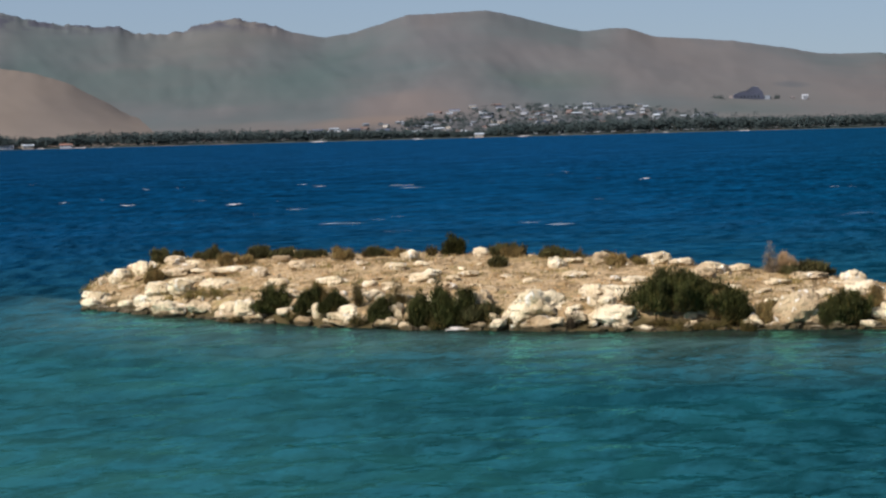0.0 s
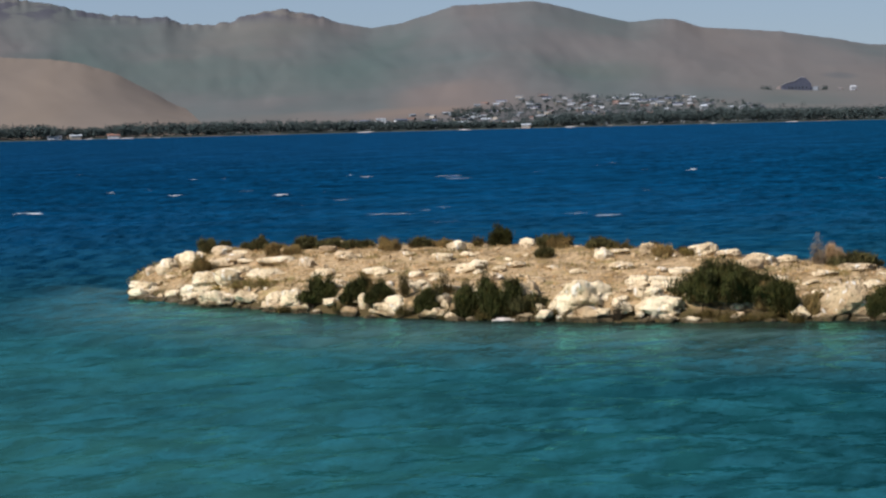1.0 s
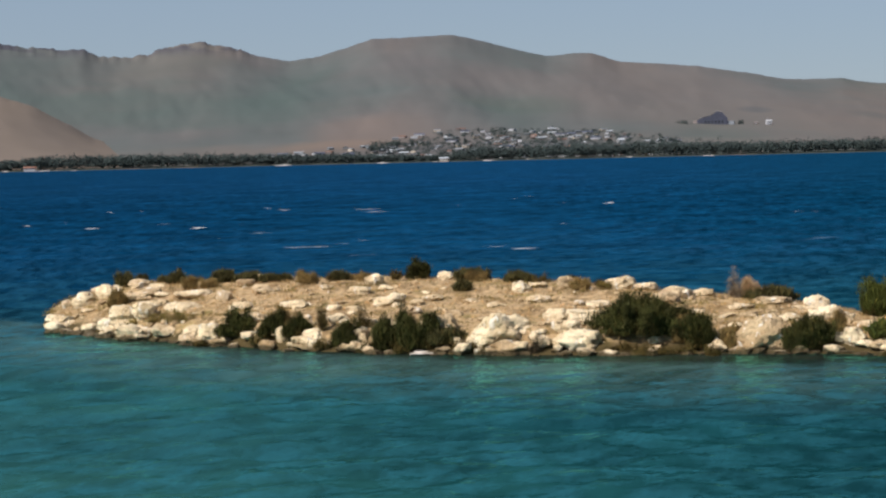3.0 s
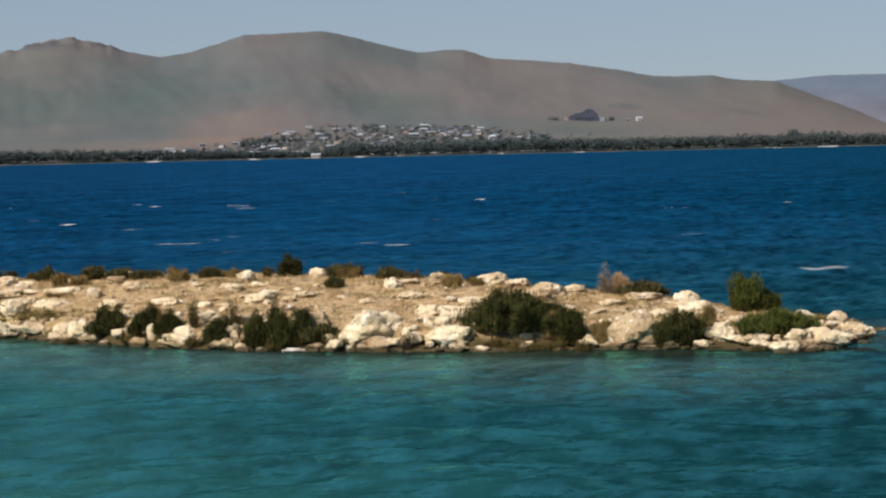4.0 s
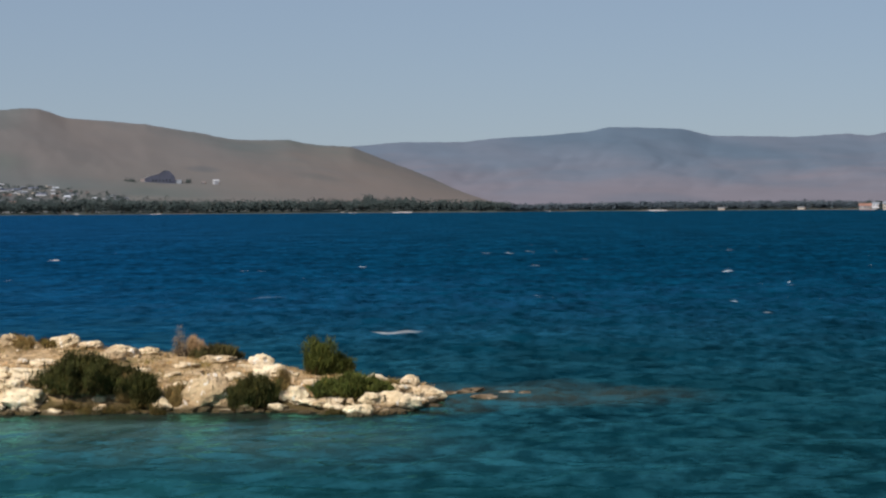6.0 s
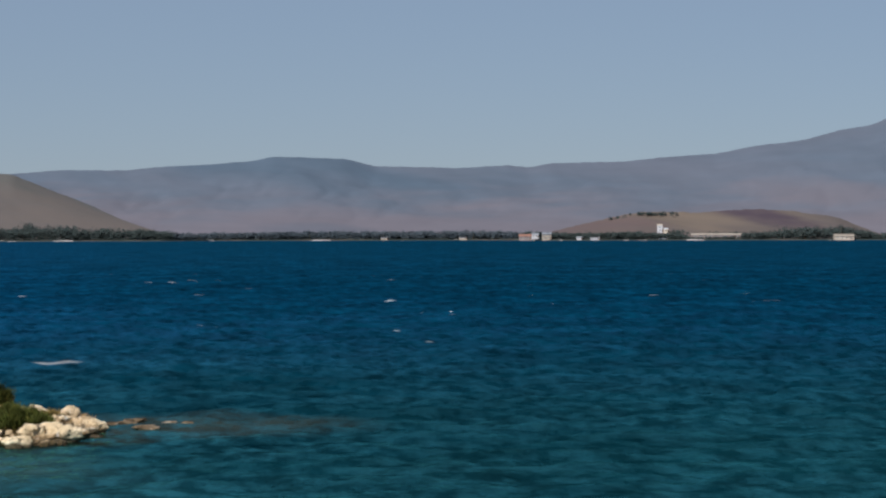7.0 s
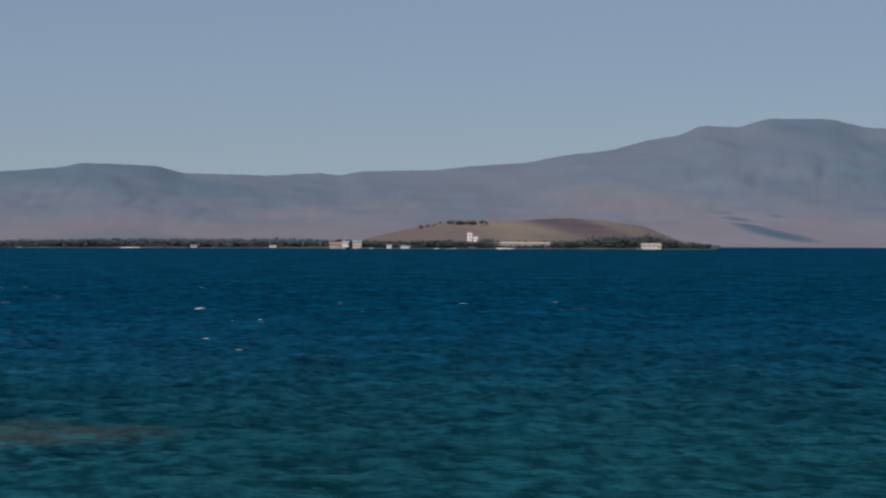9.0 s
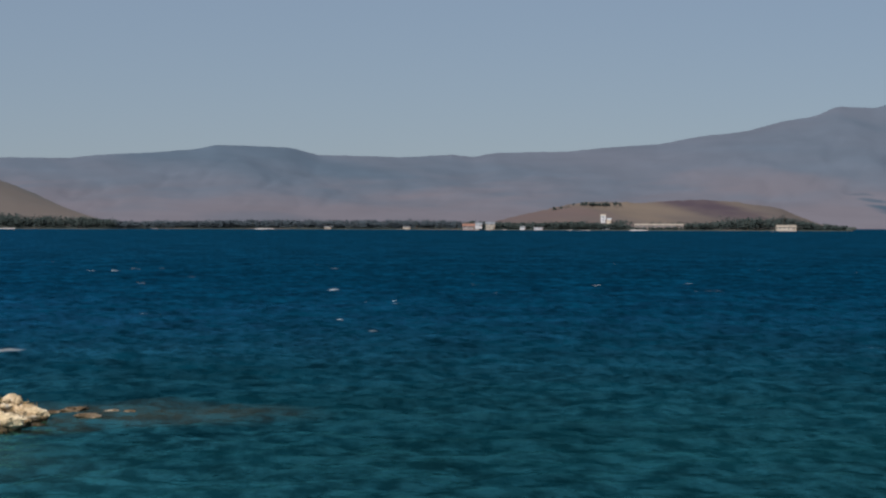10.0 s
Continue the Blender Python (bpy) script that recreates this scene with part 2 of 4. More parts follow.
ROCK = rock_material()
WATER = water_material()
SOIL = two_scale("dry trampled soil and grass", ((0.3, (0.13, 0.09, 0.04)), (0.4, (0.24, 0.165, 0.085)), (0.5, (0.375, 0.27, 0.155)), (0.6, (0.3, 0.215, 0.11)), (0.7, (0.17, 0.14, 0.055))), 0.75, 4.0, bump=1.0, distance=0.12, contrast=0.45)
snt = SOIL.node_tree
sb = snt.nodes["Principled BSDF"]
weed = mapped(snt, calc(snt, "ADD", axis(snt, 2), calc(snt, "MULTIPLY", fuzz(snt, 1.8, 4), 0.4)), 0.42, 0.78, 0.95, 0.0)
snt.links.new(mixed(snt, weed, sb.inputs["Base Color"].links[0].from_socket, (0.04, 0.03, 0.01)), sb.inputs["Base Color"])
STRAW = leaf_material("dry straw grass", (0.2, 0.13, 0.055), (0.4, 0.28, 0.14))
LEAF = {
    "g": leaf_material("olive willow leaves", (0.014, 0.0165, 0.0045), (0.048, 0.048, 0.014)),
    "d": leaf_material("grey green scrub leaves", (0.024, 0.025, 0.009), (0.078, 0.07, 0.028)),
    "b": leaf_material("brown withered leaves", (0.09, 0.06, 0.022), (0.21, 0.15, 0.06)),
    "y": leaf_material("yellowing grass blades", (0.085, 0.068, 0.018), (0.2, 0.15, 0.05)),
    "l": leaf_material("fresh green leaves", (0.02, 0.03, 0.006), (0.066, 0.075, 0.017)),
    "k": leaf_material("dead blackened twigs", (0.015, 0.012, 0.008), (0.04, 0.03, 0.018)),
    "t": leaf_material("tan seed heads", (0.22, 0.14, 0.07), (0.36, 0.25, 0.14)),
    "w": leaf_material("dark brown shore sedge", (0.03, 0.024, 0.008), (0.085, 0.062, 0.02)),
    "s": leaf_material("grey dry stalk leaves", (0.12, 0.09, 0.06), (0.22, 0.17, 0.11)),
}
BARK = two_scale("shrub bark", ((0.3, (0.06, 0.045, 0.03)), (0.7, (0.14, 0.1, 0.065))), 6, 30)
# Far foliage: haze is baked in as lighter, bluer leaves, most in the bay woods.
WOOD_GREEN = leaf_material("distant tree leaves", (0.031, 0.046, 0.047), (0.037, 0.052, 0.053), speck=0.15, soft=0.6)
HAZE_WOOD = leaf_material("far woods blued by haze", (0.045, 0.064, 0.082), (0.051, 0.07, 0.088), speck=0.1, soft=0.6)
POPLAR = leaf_material("poplar leaves", (0.029, 0.043, 0.043), (0.036, 0.051, 0.047), speck=0.15, soft=0.6)
REEF = two_scale("algae stained stone", ((0.34, (0.05, 0.036, 0.022)), (0.52, (0.13, 0.095, 0.06)), (0.7, (0.34, 0.28, 0.22))), 2.2, 12)
BLEACHED = two_scale("bleached driftwood", ((0.3, (0.4, 0.34, 0.3)), (0.7, (0.72, 0.66, 0.62))), 3, 25)


# ---- small builders ----
def mesh_of(name, verts, faces, mat, smooth=False):
    me = bpy.data.meshes.new(name)
    me.from_pydata(verts, [], faces)
    me.materials.append(mat)
    if smooth:
        me.polygons.foreach_set("use_smooth", [True] * len(me.polygons))
    me.update()
    return me


def part(name, bm, mat, parent, label=""):
    me = bpy.data.meshes.new(name)
    bm.to_mesh(me)
    bm.free()
    me.materials.append(mat)
    ob = new(name, me)
    ob.parent = parent
    return tagged(ob, label)


def sheet(name, us, vs, height, mat):
    """A grid over two rows of parameters; height(u, v) gives a point."""
    n = len(vs)
    verts = [height(u, v) for u in us for v in vs]
    faces = [(i * n + j, (i + 1) * n + j, (i + 1) * n + j + 1, i * n + j + 1) for i in range(len(us) - 1) for j in range(n - 1)]
    return mesh_of(name, verts, faces, mat, True)


def level(v, pts):
    return float(np.interp(v, [p[0] for p in pts], [p[1] for p in pts]))


def ease(u):
    u = max(0.0, min(1.0, u))
    return u * u * (3 - 2 * u)


def fbm(x, y, z=0.0, octaves=5, rough=0.9):
    return noise.fractal(Vector((x, y, z)), rough, 2.1, octaves)


def polar(az, r, z):
    a = radians(az)
    return (r * math.sin(a), r * math.cos(a), z)


# ---- water: one sheet from the bank to beyond the far shore ----
def lake():
    rng = np.random.default_rng(5)
    az = np.concatenate([np.linspace(-180, -16, 60, endpoint=False), np.linspace(-16, 40, 450, endpoint=False), np.linspace(40, 180, 50)])
    r = [0.01, 10.0, 25.0, 36.0]
    while r[-1] < 4950:
        q = r[-1]
        r.append(q + (0.3 if q < 115 else 0.3 * (q / 115) ** 1.6 if q < 620 else q * 0.03))
    r = np.array(r)
    A, R = np.meshgrid(np.radians(az), r, indexing="ij")
    X, Y = R * np.sin(A), R * np.cos(A)
    Z = np.zeros_like(X)
    for k in range(26):
        lam = 1.0 * 1.075 ** k
        th = 1.15 * (((k * 11) % 26) / 12.5 - 1)
        amp = 0.047 * lam / (2 * math.pi)
        ph = (X * math.sin(th) + Y * math.cos(th)) * 2 * math.pi / lam + rng.uniform(0, 6.28)
        ph = ph + 0.8 * np.sin(X * 0.21 / lam + k) + 0.7 * np.sin(Y * 0.13 / lam + 2 * k)
        Z += amp * (np.sin(ph) + 0.3 * np.cos(2 * ph))
    shore = 83.5 - 0.66 * X + 0.02 * X * X
    lee = np.clip((Y - shore + 14) / 11, 0, 1) * np.clip((X + 19) / 6, 0, 1) * np.clip((23 - X) / 6, 0, 1)
    Z *= 1 - 0.88 * lee
    Z *= np.clip((R - 10) / 110, 0.5, 1) * np.clip((620 - R) / 300, 0, 1) * np.clip((R - 36) / 6, 0, 1)
    n, m = X.shape
    verts = np.stack([X, Y, Z], -1).reshape(-1, 3)
    i = np.arange(n * m).reshape(n, m)
    faces = np.stack([i[:-1, :-1], i[:-1, 1:], i[1:, 1:], i[1:, :-1]], -1).reshape(-1, 4)
    me = bpy.data.meshes.new("water")
    me.vertices.add(len(verts))
    me.vertices.foreach_set("co", verts.ravel())
    me.loops.add(faces.size)
    me.loops.foreach_set("vertex_index", faces.ravel())
    me.polygons.add(len(faces))
    me.polygons.foreach_set("loop_start", np.arange(0, faces.size, 4))
    me.polygons.foreach_set("use_smooth", np.ones(len(faces), bool))
    me.update(calc_edges=True)
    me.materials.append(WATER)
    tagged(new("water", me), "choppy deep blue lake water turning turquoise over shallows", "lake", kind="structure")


lake()

# ---- the far shore and its hills ----
SHORE = 2333.0
# Greyed and cooled past the scrub's own colour: aerial haze is mixed in.
SCRUB = ((0.33, (0.06, 0.081, 0.081)), (0.43, (0.079, 0.089, 0.092)), (0.53, (0.096, 0.094, 0.096)), (0.64, (0.112, 0.1, 0.096)))


def hill_material(name, stops, low, low_top, scale, rock=None, patches=()):
    """Dry grass and scrub in broad patches, paler grass on the lowest slopes; the tones passed in include haze."""
    m, nt, b = material(name, 0.95, 0.1)
    col = ramp(nt, fuzz(nt, scale, 4, (1.0, 0.2, 0.25), 0.5), *stops)
    z = calc(nt, "ADD", axis(nt, 2), calc(nt, "MULTIPLY", fuzz(nt, scale * 1.4, 4), low_top * 1.3))
    col = mixed(nt, mapped(nt, z, low_top * 0.75, low_top * 1.5, 0.9, 0.0), col, low)
    grain = ramp(nt, fuzz(nt, 0.012, 2, (1, 0.6, 1)), (0.3, (0.94,)), (0.7, (1.06,)))
    col = mixed(nt, 1.0, col, grain, "MULTIPLY")
    for px, py, rx, ry, share, tone in patches:
        dx, dy = (calc(nt, "DIVIDE", calc(nt, "SUBTRACT", axis(nt, i), p), q) for i, p, q in ((0, px, rx), (1, py, ry)))
        d = calc(nt, "ADD", calc(nt, "MULTIPLY", dx, dx), calc(nt, "MULTIPLY", dy, dy))
        d = calc(nt, "ADD", d, calc(nt, "MULTIPLY", fuzz(nt, scale * 2.5, 3, (1, 0.7, 1)), 1.2))
        col = mixed(nt, mapped(nt, d, 0.5, 1.7, share, 0.0), col, tone)
    if rock:
        k = calc(nt, "MULTIPLY", mapped(nt, fuzz(nt, 0.02, 5, (1, 0.5, 1)), 0.44, 0.54), mapped(nt, axis(nt, 2), rock[0], rock[0] + 30))
        k = calc(nt, "MULTIPLY", k, mapped(nt, axis(nt, 0), -260, -120, 0.9, 0.12))
        col = mixed(nt, k, col, rock[1])
    nt.links.new(col, b.inputs["Base Color"])
    bumped(nt, b, fuzz(nt, 0.012, 4, (1, 0.6, 1)), 0.12, 6)
    return m


def ridge(name, label, crest, span, step, foot, top, power, rough, mat, back=500, seed=0.0, folds=0.0, crag=lambda az: 0.9, soft_slopes=True):
    """A chain of hills: its crest line by bearing, risen from a foot line, with folds and gullies on its slope."""
    lo, hi = span
    us = np.arange(lo, hi + step / 2, step)
    vs = np.concatenate([np.linspace(0, 1, 70), np.linspace(1.05, 1.6, 8)])

    def at(az, s):
        el = 0.5 * level(az, crest) + 0.25 * (level(az - 0.1, crest) + level(az + 0.1, crest))
        wide = sum(level(az + d, crest) for d in (-1.5, -1.0, -0.5, 0.0, 0.5, 1.0, 1.5)) / 7 if soft_slopes else el
        el = wide + (el - wide) * ease((s - 0.5) / 0.5)
        zc = max(1.0, 7 + top * math.tan(radians(el)))
        zc += crag(az) * fbm(az * 5 + seed, 3.3, octaves=5) * ease((s - 0.88) / 0.12)
        r = foot + (top - foot) * s if s <= 1 else top + (s - 1) * back
        if s <= 1:
            bell = 4 * s * (1 - s)
            spur = fbm(az * 0.42 + 0.9 * s + seed, s * 1.7, seed, 4, 1.1)
            fold = fbm(az * 0.95 - 1.3 * s + seed, s * 2.8, 7 + seed, 4, 1.1) ** 2
            z = zc * s ** power * (1 + rough * bell * spur - folds * bell * (1 - s) * fold) - 1.5 * (1 - s)
            z = min(z, zc * (0.12 + 0.88 * s))
        else:
            z = zc * (1 - ease((s - 1) / 0.6) * 0.8)
        return polar(az, r, z)

    ob = new(name, sheet(name, us, vs, at, mat))
    return tagged(ob, label, "mountain", kind="structure"), at


HILLS = hill_material("dry grass hills with scrub", SCRUB, (0.114, 0.102, 0.097), 36, 0.0032, (166, (0.052, 0.053, 0.069)),
                      [(-30, 2800, 95, 230, 0.7, (0.13, 0.106, 0.098)), (-75, 2620, 85, 110, 0.75, (0.15, 0.115, 0.096)), (150, 3130, 95, 170, 0.9, (0.052, 0.079, 0.075)), (-330, 3150, 330, 330, 0.75, (0.058, 0.084, 0.082)), (-480, 3600, 330, 380, 0.45, (0.066, 0.087, 0.086)), (-60, 3350, 120, 200, 0.5, (0.062, 0.082, 0.085)), (60, 3500, 220, 260, 0.5, (0.105, 0.095, 0.1)), (430, 3000, 190, 400, 0.5, (0.111, 0.1, 0.094)), (130, 2520, 330, 170, 0.65, (0.058, 0.066, 0.076)), (660, 2900, 200, 520, 0.75, (0.117, 0.1, 0.093)), (350, 3350, 380, 520, 0.55, (0.107, 0.098, 0.097)), (820, 3250, 260, 700, 0.9, (0.118, 0.102, 0.095)), (469, 3165, 26, 70, 0.9, (0.075, 0.078, 0.083)), (621, 3139, 40, 100, 0.8, (0.085, 0.085, 0.085))])
# Aerial haze is put into these blues; the slopes themselves are not blue.
HAZE_HILLS = hill_material("far hills blued by haze", ((0.34, (0.068, 0.1, 0.142)), (0.48, (0.085, 0.11, 0.15)), (0.64, (0.096, 0.114, 0.152))), (0.126, 0.12, 0.146), 120, 0.0028, None,
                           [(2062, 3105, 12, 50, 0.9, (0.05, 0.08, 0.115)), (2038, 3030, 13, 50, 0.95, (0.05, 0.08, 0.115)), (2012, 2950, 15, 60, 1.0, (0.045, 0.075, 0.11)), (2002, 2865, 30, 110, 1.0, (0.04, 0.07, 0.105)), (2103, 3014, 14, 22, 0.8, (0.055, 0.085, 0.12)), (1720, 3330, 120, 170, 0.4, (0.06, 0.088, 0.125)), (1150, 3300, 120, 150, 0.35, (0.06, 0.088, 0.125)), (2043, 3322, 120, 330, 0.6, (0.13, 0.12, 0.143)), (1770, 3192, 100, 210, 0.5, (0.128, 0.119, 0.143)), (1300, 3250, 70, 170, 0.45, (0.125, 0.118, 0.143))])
TAN_HILLS = hill_material("parched tan hills", ((0.3, (0.12, 0.103, 0.094)), (0.5, (0.137, 0.115, 0.1)), (0.7, (0.15, 0.122, 0.101))), (0.162, 0.129, 0.105), 20, 0.006)
EARTH_HILL = hill_material("russet headland grass", ((0.36, (0.08, 0.07, 0.072)), (0.5, (0.098, 0.084, 0.078)), (0.64, (0.118, 0.098, 0.084))), (0.09, 0.08, 0.08), 8, 0.014, None,
                           [(1258, 2185, 46, 130, 1.0, (0.056, 0.044, 0.058)), (1105, 2250, 60, 130, 0.8, (0.102, 0.076, 0.077)), (1210, 2215, 30, 90, 0.7, (0.125, 0.103, 0.086))])

CREST_A = [(-16, 3.0), (-12, 3.3), (-10.38, 3.09), (-9.73, 2.89), (-9.07, 2.79), (-8.15, 2.68), (-7.85, 2.71), (-7.68, 2.73), (-7.42, 2.58), (-6.88, 2.49),
           (-6.14, 2.54), (-5.6, 2.73), (-5.06, 2.83), (-4.52, 2.77), (-3.98, 2.67), (-3.45, 2.47), (-2.77, 2.33), (-2.09, 2.41), (-1.41, 2.6),
           (-0.72, 2.82), (0.1, 2.84), (1.18, 2.88), (1.72, 2.77), (2.53, 2.54), (3.48, 2.31), (4.16, 2.37), (4.56, 2.36), (5.23, 2.13),
           (6.17, 2.07), (7.11, 1.98), (8.44, 1.76), (8.97, 1.64), (9.4, 1.6), (10.5, 1.6), (11.1, 1.48), (12.0, 1.43), (13.15, 0.97), (14.23, 0.55), (15.18, 0.21), (16, -0.1)]
CREST_B = [(10, 1.2), (11.8, 1.41), (13.2, 1.53), (14.7, 1.52), (15.5, 1.61), (16.55, 1.66), (17.78, 1.76), (18.19, 1.86), (19.96, 1.81), (20.64, 1.63), (22.68, 1.58),
           (23.9, 1.65), (24.4, 1.59), (24.92, 1.69), (26.72, 1.73), (27.78, 1.84), (28.86, 1.9), (29.83, 2.09), (30.92, 2.21), (31.87, 2.46), (32.54, 2.56),
           (33.08, 2.79), (34.02, 2.76), (34.69, 2.96), (36.16, 2.94), (36.96, 2.74), (37.5, 2.7), (40, 2.5), (44, 2.0)]
_, RANGE_AT = ridge("mountain_range", "bare brown and sage green mountains across the lake", CREST_A, (-16, 16), 0.06, SHORE + 25, 3900, 1.3, 0.075, HILLS, seed=2.0, folds=0.05, crag=lambda az: 0.9 + 3.2 * ease((-3.2 - az) / 1.0))
ridge("far_mountains", "hazy slate blue mountains far across the lake", CREST_B, (10, 44), 0.08, 3350, 4650, 1.15, 0.11, HAZE_HILLS, back=400, seed=9.0, folds=0.22)
ridge("tan_hill", "smooth parched tan hill above the shore", [(-16, 1.6), (-12, 1.85), (-10.43, 1.76), (-9.64, 1.64), (-8.86, 1.38), (-8.07, 0.96), (-7.42, 0.58), (-6.49, 0.24), (-5.6, 0.0), (-5, -0.15)],
      (-16, -5), 0.08, SHORE + 20, 2760, 1.1, 0.06, TAN_HILLS, back=300, seed=4.0)
ridge("headland", "low russet grassy headland by the water", [(24.2, -0.12), (24.66, -0.02), (25.75, 0.24), (26.56, 0.42), (27.11, 0.52), (28.47, 0.5), (29.83, 0.58), (30.65, 0.53), (31.74, 0.39), (32.28, 0.15), (33.0, -0.1)],
      (24.2, 33.0), 0.06, SHORE + 18, 2560, 0.9, 0.22, EARTH_HILL, back=300, seed=6.0, soft_slopes=False)


def shore_edge(az):
    """Distance of the far waterline by bearing."""
    if az > 33.45 or az < -180:
        return 3380.0
    cove = 35 * fbm(az * 0.5, 1.7, octaves=3)
    return SHORE + 8 + 0.25 * cove + (120 * ease((az - 15.5) / 1.5) * (1 - ease((az - 23.5) / 1.5)))


def plain():
    m, nt, b = material("shore grass and sand", 0.95, 0.1)
    col = ramp(nt, fuzz(nt, 0.02, 5), (0.35, (0.035, 0.05, 0.048)), (0.55, (0.05, 0.062, 0.056)), (0.7, (0.1, 0.09, 0.08)))
    sand = calc(nt, "MULTIPLY", mapped(nt, axis(nt, 2), 0.7, 1.5, 1.0, 0.0), mapped(nt, fuzz(nt, 0.03, 3), 0.58, 0.64))
    col = mixed(nt, sand, col, (0.42, 0.42, 0.42))
    nt.links.new(col, b.inputs["Base Color"])
    us = np.concatenate([np.linspace(-180, -16, 50, endpoint=False), np.arange(-16, 42, 0.12), np.linspace(42, 180, 45)])
    vs = [-6.0, 0.0, 4.0, 12.0, 40.0, 120.0, 400.0, 900.0, 2400.0]

    def at(az, s):
        z = -0.6 if s < 0 else (0.05, 0.7, 1.4, 2.0, 2.6, 3.0, 3.0, 3.0)[vs.index(s) - 1]
        return polar(az, min(4950.0, shore_edge(az) + s), z)

    ob = new("ground", sheet("ground", us, vs, at, m))
    tagged(ob, "flat grassy far shore with a pale sandy edge", "ground", kind="structure")


plain()
ridge("distant_hills", "low dry hills closing the lake", [(44, 1.9), (60, 1.2), (120, 1.6), (180, 1.1), (240, 1.5), (300, 1.2), (344, 3.0)], (44, 344), 1.5, SHORE + 60, 3600, 1.2, 0.2, HILLS, seed=12.0)


# ---- the islet ----
NEAR = [(-16.4, 104.5), (-15, 99.6), (-12, 95.2), (-8.4, 90.7), (-3.8, 85.9), (0.2, 83.5), (4.1, 81.8), (8, 80.6), (11.5, 80.6), (15.3, 79.2), (17.4, 77.6), (19.2, 79.8), (21.3, 83.0)]
DEPTH = [(-16.4, 2), (-15, 6), (-12, 9), (-5, 13), (0, 14), (5, 13), (9, 9.2), (14, 9), (18, 5.5), (21.3, 1.2)]
CREST = [(-16.4, 0.25), (-15, 1.0), (-12, 1.7), (-5, 1.95), (0, 1.98), (5, 1.93), (9, 1.7), (14, 1.25), (18, 0.75), (20.5, 0.45), (21.3, 0.1)]


def land(x, y):
    """Height of the islet's soil."""
    u, w, c = y - level(x, NEAR), level(x, DEPTH), level(x, CREST)
    if u < 0:
        z = 0.35 * u
    elif u < 1.6:
        z = 0.42 * c * ease(u / 1.6)
    elif u < w:
        z = c * (0.42 + 0.58 * ease(0.12 + 0.88 * (u - 1.6) / max(0.1, w - 1.6)))
    else:
        z = c - (c + 1) * ease((u - w) / 7)
    return max(-1.0, z - 0.9 * max(0.0, -15.9 - x) - 0.4 * max(0.0, x - 21.3))


def islet():
    def at(x, y):
        z = land(x, y)
        return (x, y, z + (0.07 * fbm(x * 0.8, y * 0.8) + 0.03 * fbm(x * 3, y * 3)) * min(1.0, max(0.0, z + 0.3)))

    ob = new("islet_ground", sheet("islet_ground", np.arange(-19, 24.01, 0.2), np.arange(75, 119, 0.25), at, SOIL))
    tagged(ob, "dry tan soil and trampled grass of a small islet", "ground", kind="structure")


islet()
rnd = random.Random(11)


def rock_mesh(w, d, h, seed, sub=3, bottom=0.25, mat=None, block=0.5, undercut=0.0):
    """A weathered boulder: a ball cut by a few planes, hollowed and roughened; undercut narrows its foot."""
    bm = bmesh.new()
    bmesh.ops.create_icosphere(bm, subdivisions=sub, radius=1.0)
    q = random.Random(seed)
    cuts = []
    for _ in range(11):
        v = Vector((q.uniform(-1, 1), q.uniform(-1, 1), q.uniform(-0.5, 1))).normalized()
        cuts.append((v, q.uniform(0.7, 1.04)))
    off = Vector((q.uniform(0, 50), q.uniform(0, 50), q.uniform(0, 50)))
    for v in bm.verts:
        p = v.co.lerp(v.co / max(abs(v.co.x), abs(v.co.y), abs(v.co.z)), block)
        for nrm, dist in cuts:
            e = p.dot(nrm) - dist
            if e > 0:
                p -= nrm * e * 0.97
        crack = max(0.0, 1 - abs(noise.noise(p * 1.9 + off * 2)) * 7) * 0.13 + max(0.0, 1 - abs(noise.noise(p * 4.1 + off)) * 6) * 0.06
        hollow = max(0.0, noise.noise(p * 1.35 + off * 3) - 0.16) * 0.75 + max(0.0, noise.noise(p * 3.0 + off * 4) - 0.25) * 0.4
        p *= 1 + 0.12 * noise.noise(p * 1.6 + off) + 0.1 * noise.noise(p * 3.7 + off) + 0.06 * noise.noise(p * 8.0 + off) - crack - hollow
        v.co = p
    zs = [v.co.z for v in bm.verts]
    xs = [v.co.x for v in bm.verts]
    ys = [v.co.y for v in bm.verts]
    low, tall = min(zs), max(zs) - min(zs)
    sx, sy, sz = w / (max(xs) - min(xs)), d / (max(ys) - min(ys)), h * (1 + bottom) / tall
    for v in bm.verts:
        foot = 1 - undercut * (1 - ease((v.co.z - low) / tall / 0.55))
        v.co = Vector((v.co.x * sx * foot, v.co.y * sy * foot, (v.co.z - max(zs)) * sz + h))
    me = bpy.data.meshes.new("boulder")
    bm.to_mesh(me)
    bm.free()
    me.materials.append(mat or ROCK)
    me.polygons.foreach_set("use_smooth", [i % 3 != 0 for i in range(len(me.polygons))])
    return me


